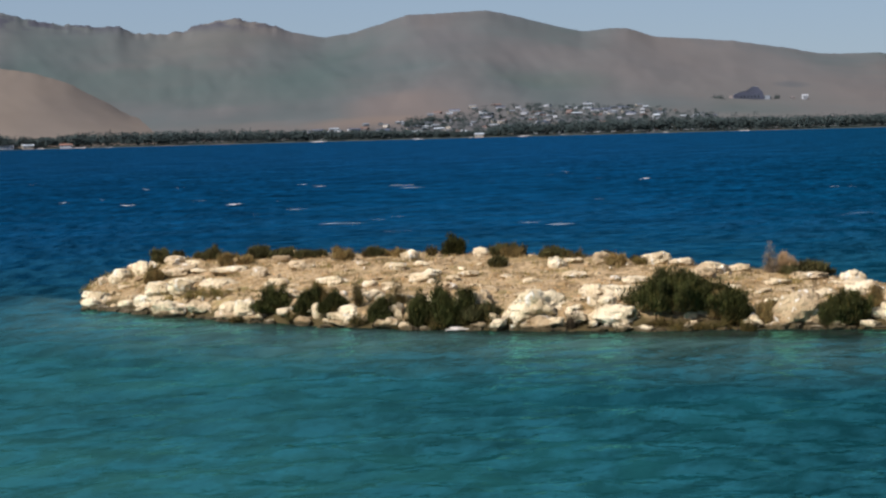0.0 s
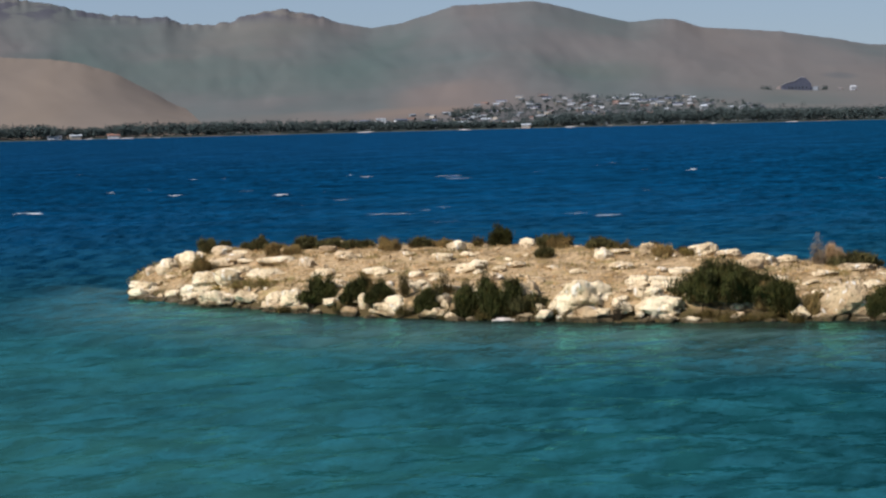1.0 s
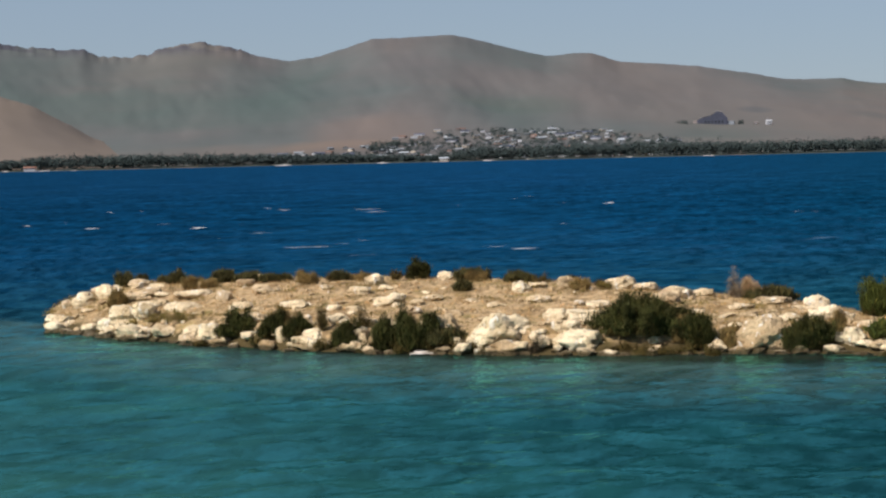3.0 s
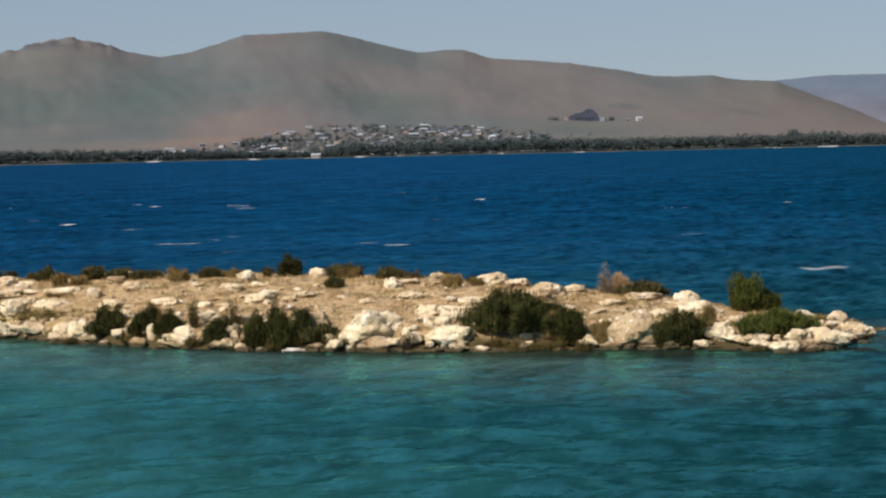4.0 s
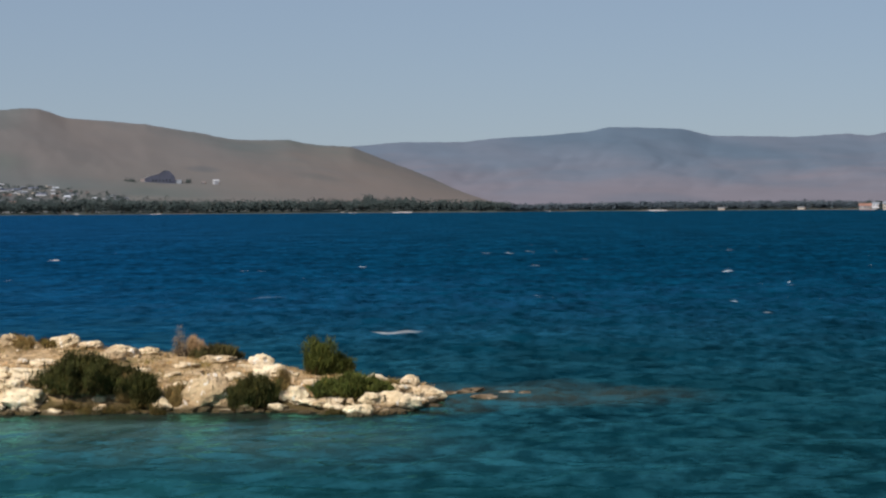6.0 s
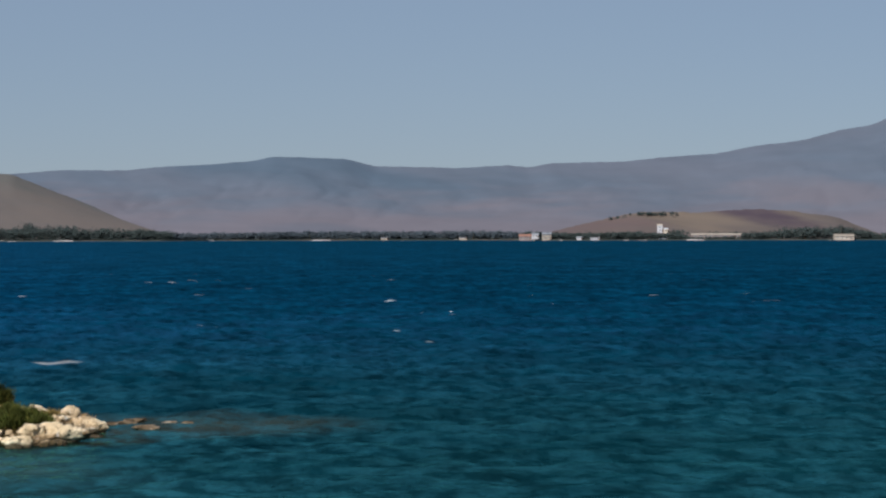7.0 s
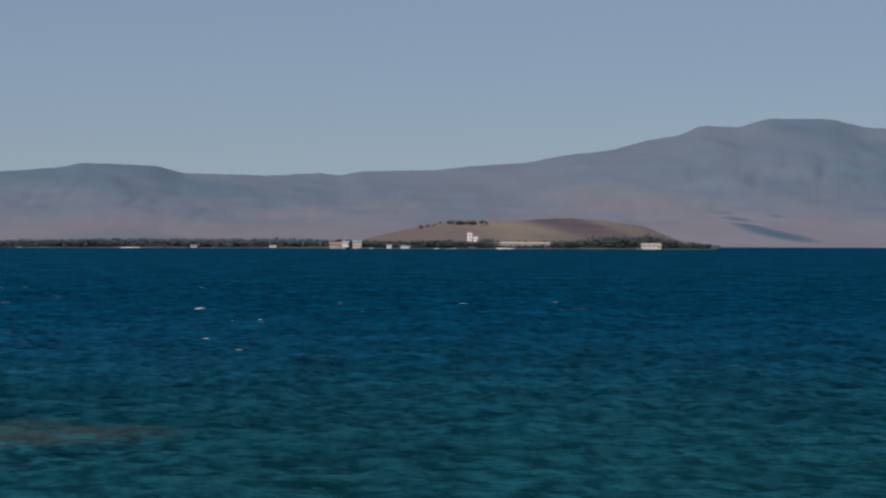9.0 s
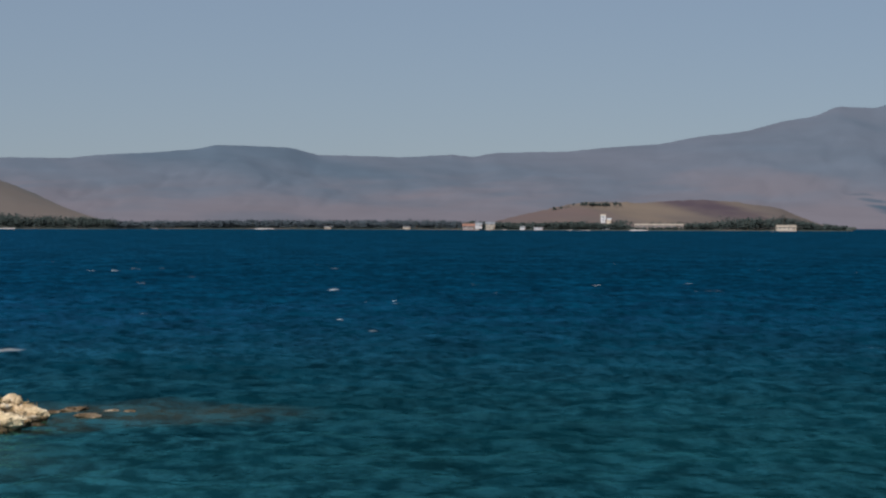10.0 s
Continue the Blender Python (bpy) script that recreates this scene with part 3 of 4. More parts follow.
def boulder(x, y, w, h, turn=0.0, lean=0.0, block=0.5, undercut=None):
    deep = w * rnd.uniform(0.65, 0.9)
    big = w > 0.9
    wet = land(x, y) < 0.25
    if undercut is None:
        undercut = 0.25 if wet else 0.18
    me = rock_mesh(w, deep, h, rnd.random(), 4 if w > 0.7 else 3, 0.25, None, block, undercut)
    ob = new("boulder" if big else "stone", me)
    yy = y + deep * 0.35
    ob.matrix_world = pose(x, yy, max(-0.12, min(land(x, y), land(x, yy))) - 0.02, 0, lean, turn)
    flat = h < 0.36 * w
    words = ("flat cream limestone slab" if flat else "rounded pale limestone boulder") if big else ("small flat limestone slab" if flat else "small pale weathered stone")
    tagged(ob, words + (" standing at the water's edge" if wet else " lying in dry grass"), "rock", "rocks of the islet")


def reef_stone(x, y, w, h):
    me = rock_mesh(w * 1.15, w * 0.8, h * 0.62 + 0.03, rnd.random(), 3, 0.6, REEF)
    ob = new("reef_stone", me)
    ob.matrix_world = pose(x, y, 0.0)
    tagged(ob, "low algae stained stone just breaking the lake surface", "rock", "rocks of the reef")


def leaf_quads(verts, faces, p, along, size, slim, q):
    """One folded leaf or blade at p."""
    side = along.cross(Vector((q.uniform(-1, 1), q.uniform(-1, 1), q.uniform(-0.6, 0.6))))
    if side.length < 1e-4:
        side = Vector((1, 0, 0))
    side = side.normalized() * size * slim
    n = len(verts)
    mid = p + along * size * 0.5
    verts.extend((p, mid + side, p + along * size, mid - side))
    faces.append((n, n + 1, n + 2, n + 3))


WORDS = {"g": ("dense olive green willow shrub", "bush"), "d": ("low grey green scrub bush", "bush"), "b": ("withered brown upright shrub", "bush"),
         "y": ("yellowing clump of shore grass", "grass clump"), "l": ("low spreading fresh green shrub", "bush"), "k": ("dead blackened twiggy shrub", "bush"),
         "w": ("dark brown clump of shore sedge", "grass clump"), "t": ("tan dry bush with seed heads", "bush"), "s": ("tall sparse grey dry stalks", "bush")}


def shrub(x, y, w, h, kind):
    q = random.Random(int(x * 977 + y * 131))
    h = h * (0.76 if kind in "gl" else 0.66 if kind == "d" else 0.9)
    yy = y + w * 0.22
    base = new("grass_clump" if kind in "yw" else "shrub")
    base.location = (x, yy, max(0.0, land(x, yy)) - 0.03)
    tagged(base, WORDS[kind][0] + (" by the waterline" if land(x, y) < 0.45 else " on the islet"), WORDS[kind][1], "shrubs of the islet")
    sparse = kind in "sk"
    stems = int((20 if kind in "yw" else 34) * (0.6 + w)) * (2 if kind in "gl" else 1)
    dome = w > 1.6
    sv, sf, lines, talls = [], [], [], []
    lobes = []
    for k in range(max(3, int(3 + w * 2.6))):
        lx = q.uniform(-0.5, 0.5)
        if dome:
            lobes.append((lx * 0.8, q.uniform(-0.5, 0.5), q.uniform(0.2, 0.3), 1.1 - 1.1 * lx * lx - q.uniform(0, 0.2)))
        else:
            lobes.append((lx, q.uniform(-0.5, 0.5), q.uniform(0.09, 0.2), q.uniform(0.3, 1.15)))
    lobes[0] = (q.uniform(-0.15, 0.15), 0.0, 0.3, 1.08)
    for _ in range(stems):
        lx, ly, lr, lh = q.choice(lobes)
        a, rr = q.uniform(0, 6.283), math.sqrt(q.random())
        root = Vector(((lx * 0.8 + math.cos(a) * rr * lr) * w, (ly * 0.5 + math.sin(a) * rr * lr) * w * 0.6, 0))
        tall = h * lh * (1 - (0.4 if dome else 0.2) * rr * rr) * (q.uniform(0.42, 1.08) if q.random() > (0.08 if dome else 0.16) else q.uniform(1.08, 1.2 if dome else 1.4))
        lean = Vector((math.cos(a) * rr * w * 0.09, math.sin(a) * rr * w * 0.08, 0)) + Vector((q.uniform(-1, 1), q.uniform(-1, 1), 0)) * 0.1 * w
        pts = [root + lean * (t * t) + Vector((0, 0, tall * t)) for t in (0, 0.35, 0.7, 1.0)]
        n = len(sv)
        for i, p in enumerate(pts):
            t = 0.014 * (1 - i / 3.4)
            sv.extend((p + Vector((t, 0, 0)), p + Vector((-t * 0.5, t * 0.87, 0)), p + Vector((-t * 0.5, -t * 0.87, 0))))
        for i in range(3):
            for j in range(3):
                k = (j + 1) % 3
                sf.append((n + i * 3 + j, n + i * 3 + k, n + i * 3 + 3 + k, n + i * 3 + 3 + j))
        lines.append([tuple(p) for p in pts])
        talls.append(tall)
    # leaves: thin folded blades scattered along the stems
    g = np.random.default_rng(int(abs(x) * 977 + y * 131))
    P, talls = np.array(lines), np.array(talls)
    per = (30 if sparse else 60 if kind in "yw" else 300) * (0.4 + talls)
    which = np.repeat(np.arange(len(talls)), per.astype(int))
    n = len(which)
    t = g.uniform(0.02, 0.9999, n) ** (1.05 if kind in "gl" else 0.85) * 3
    k, fr = t.astype(int), (t - t.astype(int))[:, None]
    spread = 0.045 + 0.042 * h
    c = P[which, k] * (1 - fr) + P[which, k + 1] * fr + g.normal(0, spread, (n, 3)) * (1, 1, 0.6)
    c[:, 2] = np.clip(c[:, 2], 0.01, talls[which] * 1.07)
    up = np.stack([g.normal(0, 0.26, n), g.normal(0, 0.26, n), g.uniform(0.5, 1.2, n)], 1)
    up /= np.linalg.norm(up, axis=1)[:, None]
    size = (g.uniform(0.07, 0.26, n) if kind in "gdl" else g.uniform(0.05, 0.2, n))[:, None]
    side = np.cross(up, g.normal(0, 1, (n, 3)))
    side *= size * g.uniform(0.035, 0.075, n)[:, None] / np.linalg.norm(side, axis=1)[:, None]
    # Part of the leaves below mid height take the brown sedge material.
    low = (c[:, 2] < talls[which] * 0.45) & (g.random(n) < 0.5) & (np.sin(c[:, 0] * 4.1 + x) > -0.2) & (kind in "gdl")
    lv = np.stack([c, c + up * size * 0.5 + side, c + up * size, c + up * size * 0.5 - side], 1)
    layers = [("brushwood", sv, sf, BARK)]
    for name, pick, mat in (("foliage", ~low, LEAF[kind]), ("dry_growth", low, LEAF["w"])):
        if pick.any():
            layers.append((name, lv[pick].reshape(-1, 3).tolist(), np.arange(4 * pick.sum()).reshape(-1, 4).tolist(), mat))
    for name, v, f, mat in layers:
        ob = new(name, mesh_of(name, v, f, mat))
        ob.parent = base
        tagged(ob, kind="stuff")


boulder(-14.4, 99.11, 1.35, 0.6, block=0.6, undercut=0.4)
boulder(-13.01, 97.11, 0.98, 0.37)
boulder(-14.66, 102.72, 0.74, 0.37)
boulder(-13.92, 101.77, 1.13, 0.66)
boulder(-12.95, 101.92, 1.08, 0.59)
boulder(-12.47, 102.02, 0.49, 0.39)
boulder(-11.47, 95.51, 1.33, 0.83)
boulder(-10.85, 92.95, 1.65, 0.8, block=0.45, undercut=0.62)
boulder(-12.34, 96.42, 0.65, 0.42)
boulder(-10.98, 99.01, 1.52, 0.48)
boulder(-11.70, 99.28, 0.48, 0.43)
boulder(-10.41, 94.65, 1.23, 0.73)
boulder(-10.26, 97.02, 1.02, 0.33)
boulder(-8.82, 97.36, 1.73, 0.35)
boulder(-8.98, 94.63, 1.68, 0.45)
boulder(-9.37, 92.36, 1.37, 0.49)
boulder(-8.31, 91.20, 0.83, 0.48)
boulder(-7.57, 89.98, 1.08, 0.82)
boulder(-9.00, 91.21, 0.74, 0.22)
boulder(-7.38, 95.49, 0.69, 0.46)
boulder(-6.12, 89.54, 0.77, 0.51)
boulder(-6.59, 92.76, 1.02, 0.40)
boulder(-4.63, 87.30, 0.58, 0.63)
boulder(-3.45, 86.34, 1.03, 0.50)
boulder(-4.22, 91.28, 0.74, 0.39)
boulder(-5.71, 95.77, 1.14, 0.27)
boulder(-4.51, 91.99, 1.10, 0.26)
boulder(-2.81, 90.22, 0.65, 0.26)
boulder(-2.62, 86.93, 0.87, 0.42)
boulder(-2.11, 93.39, 0.67, 0.31)
boulder(-1.35, 95.13, 0.82, 0.50)
boulder(-0.76, 90.09, 1.29, 0.39)
boulder(0.02, 87.79, 1.05, 0.38)
boulder(-1.67, 85.25, 0.37, 0.41)
boulder(1.34, 84.01, 1.08, 0.84)
boulder(1.55, 95.91, 0.78, 0.37)
boulder(3.25, 82.83, 2.25, 1.12, block=1.0, undercut=0.2)
boulder(2.33, 83.18, 0.76, 0.44)
boulder(3.04, 82.64, 0.79, 0.28)
boulder(5.29, 84.03, 1.01, 0.56)
boulder(6.37, 83.53, 1.55, 0.56, block=0.7)
boulder(5.78, 81.6, 2.15, 0.84, block=0.3, undercut=0.25)
boulder(3.28, 88.01, 0.76, 0.23)
boulder(6.34, 87.31, 0.63, 0.19)
boulder(4.34, 90.55, 0.78, 0.48)
boulder(4.89, 88.25, 0.97, 0.34)
boulder(6.20, 91.11, 0.91, 0.48)
boulder(8.13, 90.09, 1.21, 0.52)
boulder(8.99, 89.30, 0.98, 0.34)
boulder(10.05, 87.84, 1.31, 0.46)
boulder(-6.30, 99.93, 0.95, 0.29)
boulder(-5.28, 98.82, 1.09, 0.28)
boulder(-11.51, 101.75, 0.98, 0.44)
boulder(-7.72, 90.69, 0.56, 0.30)
boulder(-3.28, 95.05, 0.68, 0.20)
boulder(0.96, 90.42, 0.86, 0.26)
boulder(0.31, 89.55, 0.64, 0.30)
boulder(4.59, 82.63, 0.59, 0.32)
boulder(7.12, 86.67, 0.83, 0.25)
boulder(4.39, 82.57, 0.43, 0.28)
boulder(1.73, 86.57, 0.62, 0.25)
boulder(-6.80, 89.96, 0.43, 0.26)
boulder(-10.71, 101.02, 0.73, 0.24)
boulder(-13.71, 104.60, 0.55, 0.30)
boulder(9.45, 86.60, 1.16, 0.46)
boulder(10.13, 88.69, 0.77, 0.32)
boulder(11.09, 88.81, 0.98, 0.30)
boulder(10.41, 85.14, 0.61, 0.20)
boulder(10.48, 80.80, 1.17, 0.51)
boulder(12.19, 80.35, 1.8, 1.3, lean=-14, block=0.55, undercut=0.05)
boulder(13.47, 87.25, 1.52, 0.29)
boulder(12.19, 86.03, 1.08, 0.25)
boulder(15.05, 86.80, 0.97, 0.46)
boulder(14.97, 83.74, 1.71, 0.57)
boulder(15.13, 79.99, 0.82, 0.66)
boulder(16.14, 79.17, 1.62, 0.39)
boulder(16.61, 77.06, 1.06, 0.53)
boulder(17.41, 78.66, 0.96, 0.42)
boulder(18.39, 78.51, 1.77, 0.81)
boulder(19.88, 83.24, 0.8, 0.5)
boulder(20.49, 82.22, 1.05, 0.45)
boulder(18.94, 82.04, 0.44, 0.28)
boulder(18.59, 83.54, 0.74, 0.29)
boulder(19.28, 79.63, 0.98, 0.39)
boulder(16.05, 82.18, 0.72, 0.28)
boulder(14.36, 79.59, 0.77, 0.31)
boulder(12.97, 80.61, 0.78, 0.31)
boulder(11.53, 82.87, 0.68, 0.20)
boulder(20.21, 82.58, 1.22, 0.37)
boulder(17.68, 77.38, 0.76, 0.34)
reef_stone(21.78, 85.17, 0.54, 0.13)
reef_stone(22.45, 85.49, 0.72, 0.15)
reef_stone(22.65, 83.25, 1.03, 0.16)
reef_stone(23.72, 84.22, 0.79, 0.21)
reef_stone(23.11, 86.68, 0.85, 0.11)
reef_stone(24.55, 84.76, 0.42, 0.08)
shrub(-6.49, 89.17, 1.28, 1.07, "g")
shrub(-5.07, 87.70, 1.17, 0.97, "g")
shrub(-4.09, 86.86, 0.87, 0.79, "g")
shrub(-3.05, 86.56, 0.5, 1.15, "w")
shrub(-2.31, 85.15, 1.25, 0.85, "g")
shrub(-0.84, 84.25, 0.8, 1.25, "g")
shrub(0.40, 83.62, 1.2, 1.3, "g")
shrub(1.28, 83.41, 1.24, 0.76, "d")
shrub(8.29, 81.10, 3.23, 1.71, "g")
shrub(-7.86, 100.12, 1.25, 0.77, "d")
shrub(-9.89, 101.53, 0.88, 0.58, "d")
shrub(-12.22, 103.06, 0.89, 0.59, "d")
shrub(-4.02, 96.71, 0.83, 0.46, "b")
shrub(-2.83, 97.18, 1.02, 0.37, "d")
shrub(0.43, 96.47, 0.8, 0.75, "g")
shrub(2.66, 94.96, 1.36, 0.50, "d")
shrub(2.17, 91.80, 0.74, 0.39, "d")
shrub(-12.14, 98.76, 0.62, 0.62, "b")
shrub(-8.97, 92.46, 1.15, 0.49, "y")
shrub(-10.03, 93.71, 0.94, 0.31, "y")
shrub(-9.16, 99.33, 0.62, 0.43, "b")
shrub(7.40, 89.96, 0.65, 0.30, "y")
shrub(-11.00, 94.74, 0.55, 0.23, "y")
shrub(4.34, 81.88, 0.67, 0.67, "k")
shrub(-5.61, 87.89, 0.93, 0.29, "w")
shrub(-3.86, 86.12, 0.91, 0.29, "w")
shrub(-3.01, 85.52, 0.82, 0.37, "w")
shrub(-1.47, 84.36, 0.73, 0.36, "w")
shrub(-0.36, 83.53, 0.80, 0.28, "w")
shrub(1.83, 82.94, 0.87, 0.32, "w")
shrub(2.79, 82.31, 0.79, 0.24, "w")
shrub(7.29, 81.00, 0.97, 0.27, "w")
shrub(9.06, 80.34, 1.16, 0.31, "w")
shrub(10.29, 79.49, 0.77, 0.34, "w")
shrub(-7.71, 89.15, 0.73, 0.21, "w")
shrub(-1.78, 85.85, 0.7, 0.95, "w")
shrub(7.72, 82.29, 1.18, 1.18, "d")
shrub(-4.76, 87.96, 0.84, 0.63, "b")
shrub(9.45, 81.16, 1.17, 0.86, "b")
shrub(-6.60, 99.10, 0.95, 0.38, "d")
shrub(-5.63, 98.68, 0.94, 0.33, "d")
shrub(4.35, 93.27, 1.11, 0.31, "d")
shrub(6.57, 90.33, 0.78, 0.30, "b")
shrub(-8.36, 98.89, 1.04, 0.28, "b")
shrub(10.11, 80.92, 0.97, 1.21, "g")
shrub(11.06, 80.85, 0.66, 0.82, "b")
shrub(13.68, 79.93, 1.78, 1.32, "g")
shrub(17.00, 79.53, 2.45, 0.89, "l")
shrub(17.01, 83.88, 1.45, 1.2, "l")
shrub(13.73, 87.79, 1.95, 0.68, "d")
shrub(12.16, 88.18, 0.7, 0.95, "s")
shrub(12.90, 88.43, 0.75, 0.72, "t")
shrub(14.69, 81.35, 0.79, 0.59, "b")
shrub(18.97, 82.53, 0.81, 0.28, "y")
shrub(15.98, 77.93, 1.14, 0.15, "w")
shrub(8.44, 80.35, 1.74, 0.27, "w")


def crest_scrub():
    """Low withered scrub along the back of the islet, seen against the lake."""
    q = random.Random(8)
    for k in range(17):
        x = -11.5 + k * 1.2 + q.uniform(-0.3, 0.3)
        y = level(x, NEAR) + level(x, DEPTH) * q.uniform(0.86, 1.02)
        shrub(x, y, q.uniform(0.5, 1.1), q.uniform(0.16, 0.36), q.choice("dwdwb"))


crest_scrub()


def shore_rocks():
    """The belt of stones along the waterline and the outcrops on the slope behind it."""
    kinds = [rock_mesh(1, q, h, 80 + i, 3) for i, (q, h) in enumerate(((0.8, 0.5), (0.7, 0.62), (0.9, 0.4), (0.75, 0.7), (0.8, 0.55), (1.0, 0.35), (0.7, 0.48), (0.85, 0.6)))]
    for k in range(340):
        belt = k < 195
        x = rnd.uniform(-15.1, 20.8)
        y = level(x, NEAR) + (rnd.uniform(-0.15, 1.5) if belt else rnd.uniform(1.4, 1.0 + level(x, DEPTH) * 0.75))
        if not belt and fbm(x * 0.33, y * 0.33, 2.0) < -0.05:
            continue
        s = rnd.uniform(0.32, 0.95) if belt else rnd.uniform(0.25, 0.95)
        flat = rnd.uniform(0.45, 0.9) if belt else rnd.uniform(0.35, 0.7)
        if x > 13.5:
            s, flat = s * 1.25, flat * 0.6
        if k % 3 == 0 and belt:
            x = rnd.uniform(-15.0, -6.5) if k % 2 else rnd.uniform(-6.5, 20.5)
            y = level(x, NEAR) + rnd.uniform(-0.35, 0.15)
        ob = new("stone", kinds[k % 8])
        ob.matrix_world = pose(x, y, max(-0.1, land(x, y)) - 0.04, rnd.uniform(-8, 8), rnd.uniform(-10, 10), rnd.uniform(0, 360)) @ Matrix.Diagonal((s, s, s * flat, 1))
        tagged(ob, "weathered cream stone in the belt along the waterline" if belt else "low pale limestone outcrop in dry grass", "rock", "rocks of the islet")


shore_rocks()


def pebbles():
    """Small loose stones strewn over the soil."""
    kinds = [rock_mesh(1, 0.8, h, 50 + i, 2) for i, h in enumerate((0.45, 0.55, 0.35, 0.65, 0.5))]
    shapes = [([v.co.copy() for v in me.vertices], [tuple(p.vertices) for p in me.polygons]) for me in kinds]
    verts, faces, n = [], [], 0
    while n < 420:
        x, u = rnd.uniform(-15.5, 20.5), rnd.random() ** 1.6
        y = level(x, NEAR) + 0.2 + u * level(x, DEPTH)
        if land(x, y) < 0.08:
            continue
        s = rnd.uniform(0.1, 0.3) * (1.3 if u < 0.2 else 1.0)
        m = pose(x, y, land(x, y) - 0.02, 0, 0, rnd.uniform(0, 360)) @ Matrix.Diagonal((s, s, s, 1))
        vs, fs = shapes[n % 5]
        k = len(verts)
        verts.extend(m @ v for v in vs)
        faces.extend(tuple(k + i for i in f) for f in fs)
        n += 1
    tagged(new("pebbles", mesh_of("pebbles", verts, faces, ROCK)), "small loose pale stones strewn over dry soil", "stones", kind="stuff")


pebbles()


def grass(name, label, mat, seed, tufts, low, tall, patch):
    """Tufts of short blades over the soil, thicker where patch says."""
    q = random.Random(seed)
    verts, faces = [], []
    for _ in range(tufts):
        x = q.uniform(-16, 21)
        y = level(x, NEAR) + 0.5 + q.random() * (level(x, DEPTH) + 1.0)
        z = land(x, y)
        if z < 0.3 or not patch(fbm(x * 0.5, y * 0.5, 4)):
            continue
        for _ in range(q.randint(6, 14)):
            p = Vector((x + q.gauss(0, 0.13), y + q.gauss(0, 0.13), z))
            up = Vector((q.gauss(0, 0.35), q.gauss(0, 0.35), 1)).normalized()
            leaf_quads(verts, faces, p, up, q.uniform(low, tall), 0.08, q)
    tagged(new(name, mesh_of(name, verts, faces, mat)), label, "grass", kind="stuff")


grass("dry_grass", "short straw coloured dry grass in tufts", STRAW, 3, 3600, 0.05, 0.17, lambda f: f > -0.15)
grass("olive_grass", "olive brown half dry grass in patches", LEAF["y"], 5, 2600, 0.06, 0.2, lambda f: f < -0.05)


def driftwood(x, y, length):
    base = new("driftwood")
    base.matrix_world = pose(x, y, 0.06, 0, 0, 8)
    for name, off, ln, r in (("plank", 0.0, length, 0.05), ("branch", 0.09, length * 0.6, 0.04)):
        bm = bmesh.new()
        bmesh.ops.create_cone(bm, cap_ends=True, segments=9, radius1=r, radius2=r * 0.6, depth=ln)
        bmesh.ops.subdivide_edges(bm, edges=[e for e in bm.edges if abs(e.verts[0].co.z - e.verts[1].co.z) > 0.2], cuts=6)
        for v in bm.verts:
            v.co += Vector((noise.noise(v.co * 4), noise.noise(v.co * 4 + Vector((9, 0, 0))), 0)) * 0.03
            v.co = Vector((v.co.z, v.co.y * 1.6 + off, v.co.x + off * 0.6))
        part(name, bm, BLEACHED, base)
    tagged(base, "bleached driftwood log at the islet's waterline", "driftwood")


driftwood(0.42, 82.9, 0.8)


# ---- far shore: woods and trees ----
def crown_faces(verts, faces, centre, rad, n, size, q):
    lobes = [(Vector((q.gauss(0, 0.38), q.gauss(0, 0.38), q.uniform(-0.55, 0.6))), q.uniform(0.4, 0.66)) for _ in range(6)]
    for _ in range(n):
        c, s = q.choice(lobes)
        d = Vector((q.gauss(0, 1), q.gauss(0, 1), q.gauss(0, 1))).normalized() * s * q.uniform(0.5, 1.0)
        p = Vector(((c + d).x * rad[0], (c + d).y * rad[1], (c + d).z * rad[2])) + centre
        k = len(verts)
        a, b = (Vector((q.gauss(0, 1), q.gauss(0, 1), q.gauss(0, 1))).normalized() * size for _ in range(2))
        verts.extend((p - a * 0.6, p + b * 0.6, p + a, p - b * 0.6))
        faces.append((k, k + 1, k + 2, k + 3))


TREE_TOP = [(-16, 12), (-10.5, 14), (-9.7, 9), (-8.5, 13), (-5.1, 12), (-3, 10), (-1.1, 8), (1, 5), (1.7, 12), (4.4, 13), (6.4, 13.5), (8.4, 11.5), (11.8, 12), (13.8, 11), (15.3, 10), (16, 6), (20, 8), (24, 8), (25.7, 5), (27, 7), (28.2, 4), (29.8, 6), (30.4, 9), (31.9, 12), (32.6, 6), (33.4, 3)]


def woodland():
    q = random.Random(21)
    near, beyond = ([], []), ([], [])
    for _ in range(4200):
        az = q.uniform(-15, 33.3)
        top = level(az, TREE_TOP) * q.uniform(0.65, 1.1)
        r = shore_edge(az) + 5 + abs(q.gauss(0, 20))
        if q.random() < 0.05 and -3.4 < az < 6.5:
            r += q.uniform(20, 90 + 260 * ease((az + 3.6) / 6.0))
            top *= 0.45
        if 28.2 < az < 29.55 and r < SHORE + 40:
            top *= 0.4
        x, y, _ = polar(az, r, 0)
        z = RANGE_AT(az, max(0.0, (r - SHORE - 25) / (3900 - SHORE - 25)))[2] if az < 15.5 else 1.5
        z = max(1.5, z)
        w = top * q.uniform(0.5, 0.85)
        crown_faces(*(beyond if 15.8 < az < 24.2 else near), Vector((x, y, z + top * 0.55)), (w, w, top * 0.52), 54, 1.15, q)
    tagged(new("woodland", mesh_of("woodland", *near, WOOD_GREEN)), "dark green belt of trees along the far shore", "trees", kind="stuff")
    tagged(new("woodland", mesh_of("woodland", *beyond, HAZE_WOOD)), "hazy blue green woods along the far bay", "trees", kind="stuff")


woodland()


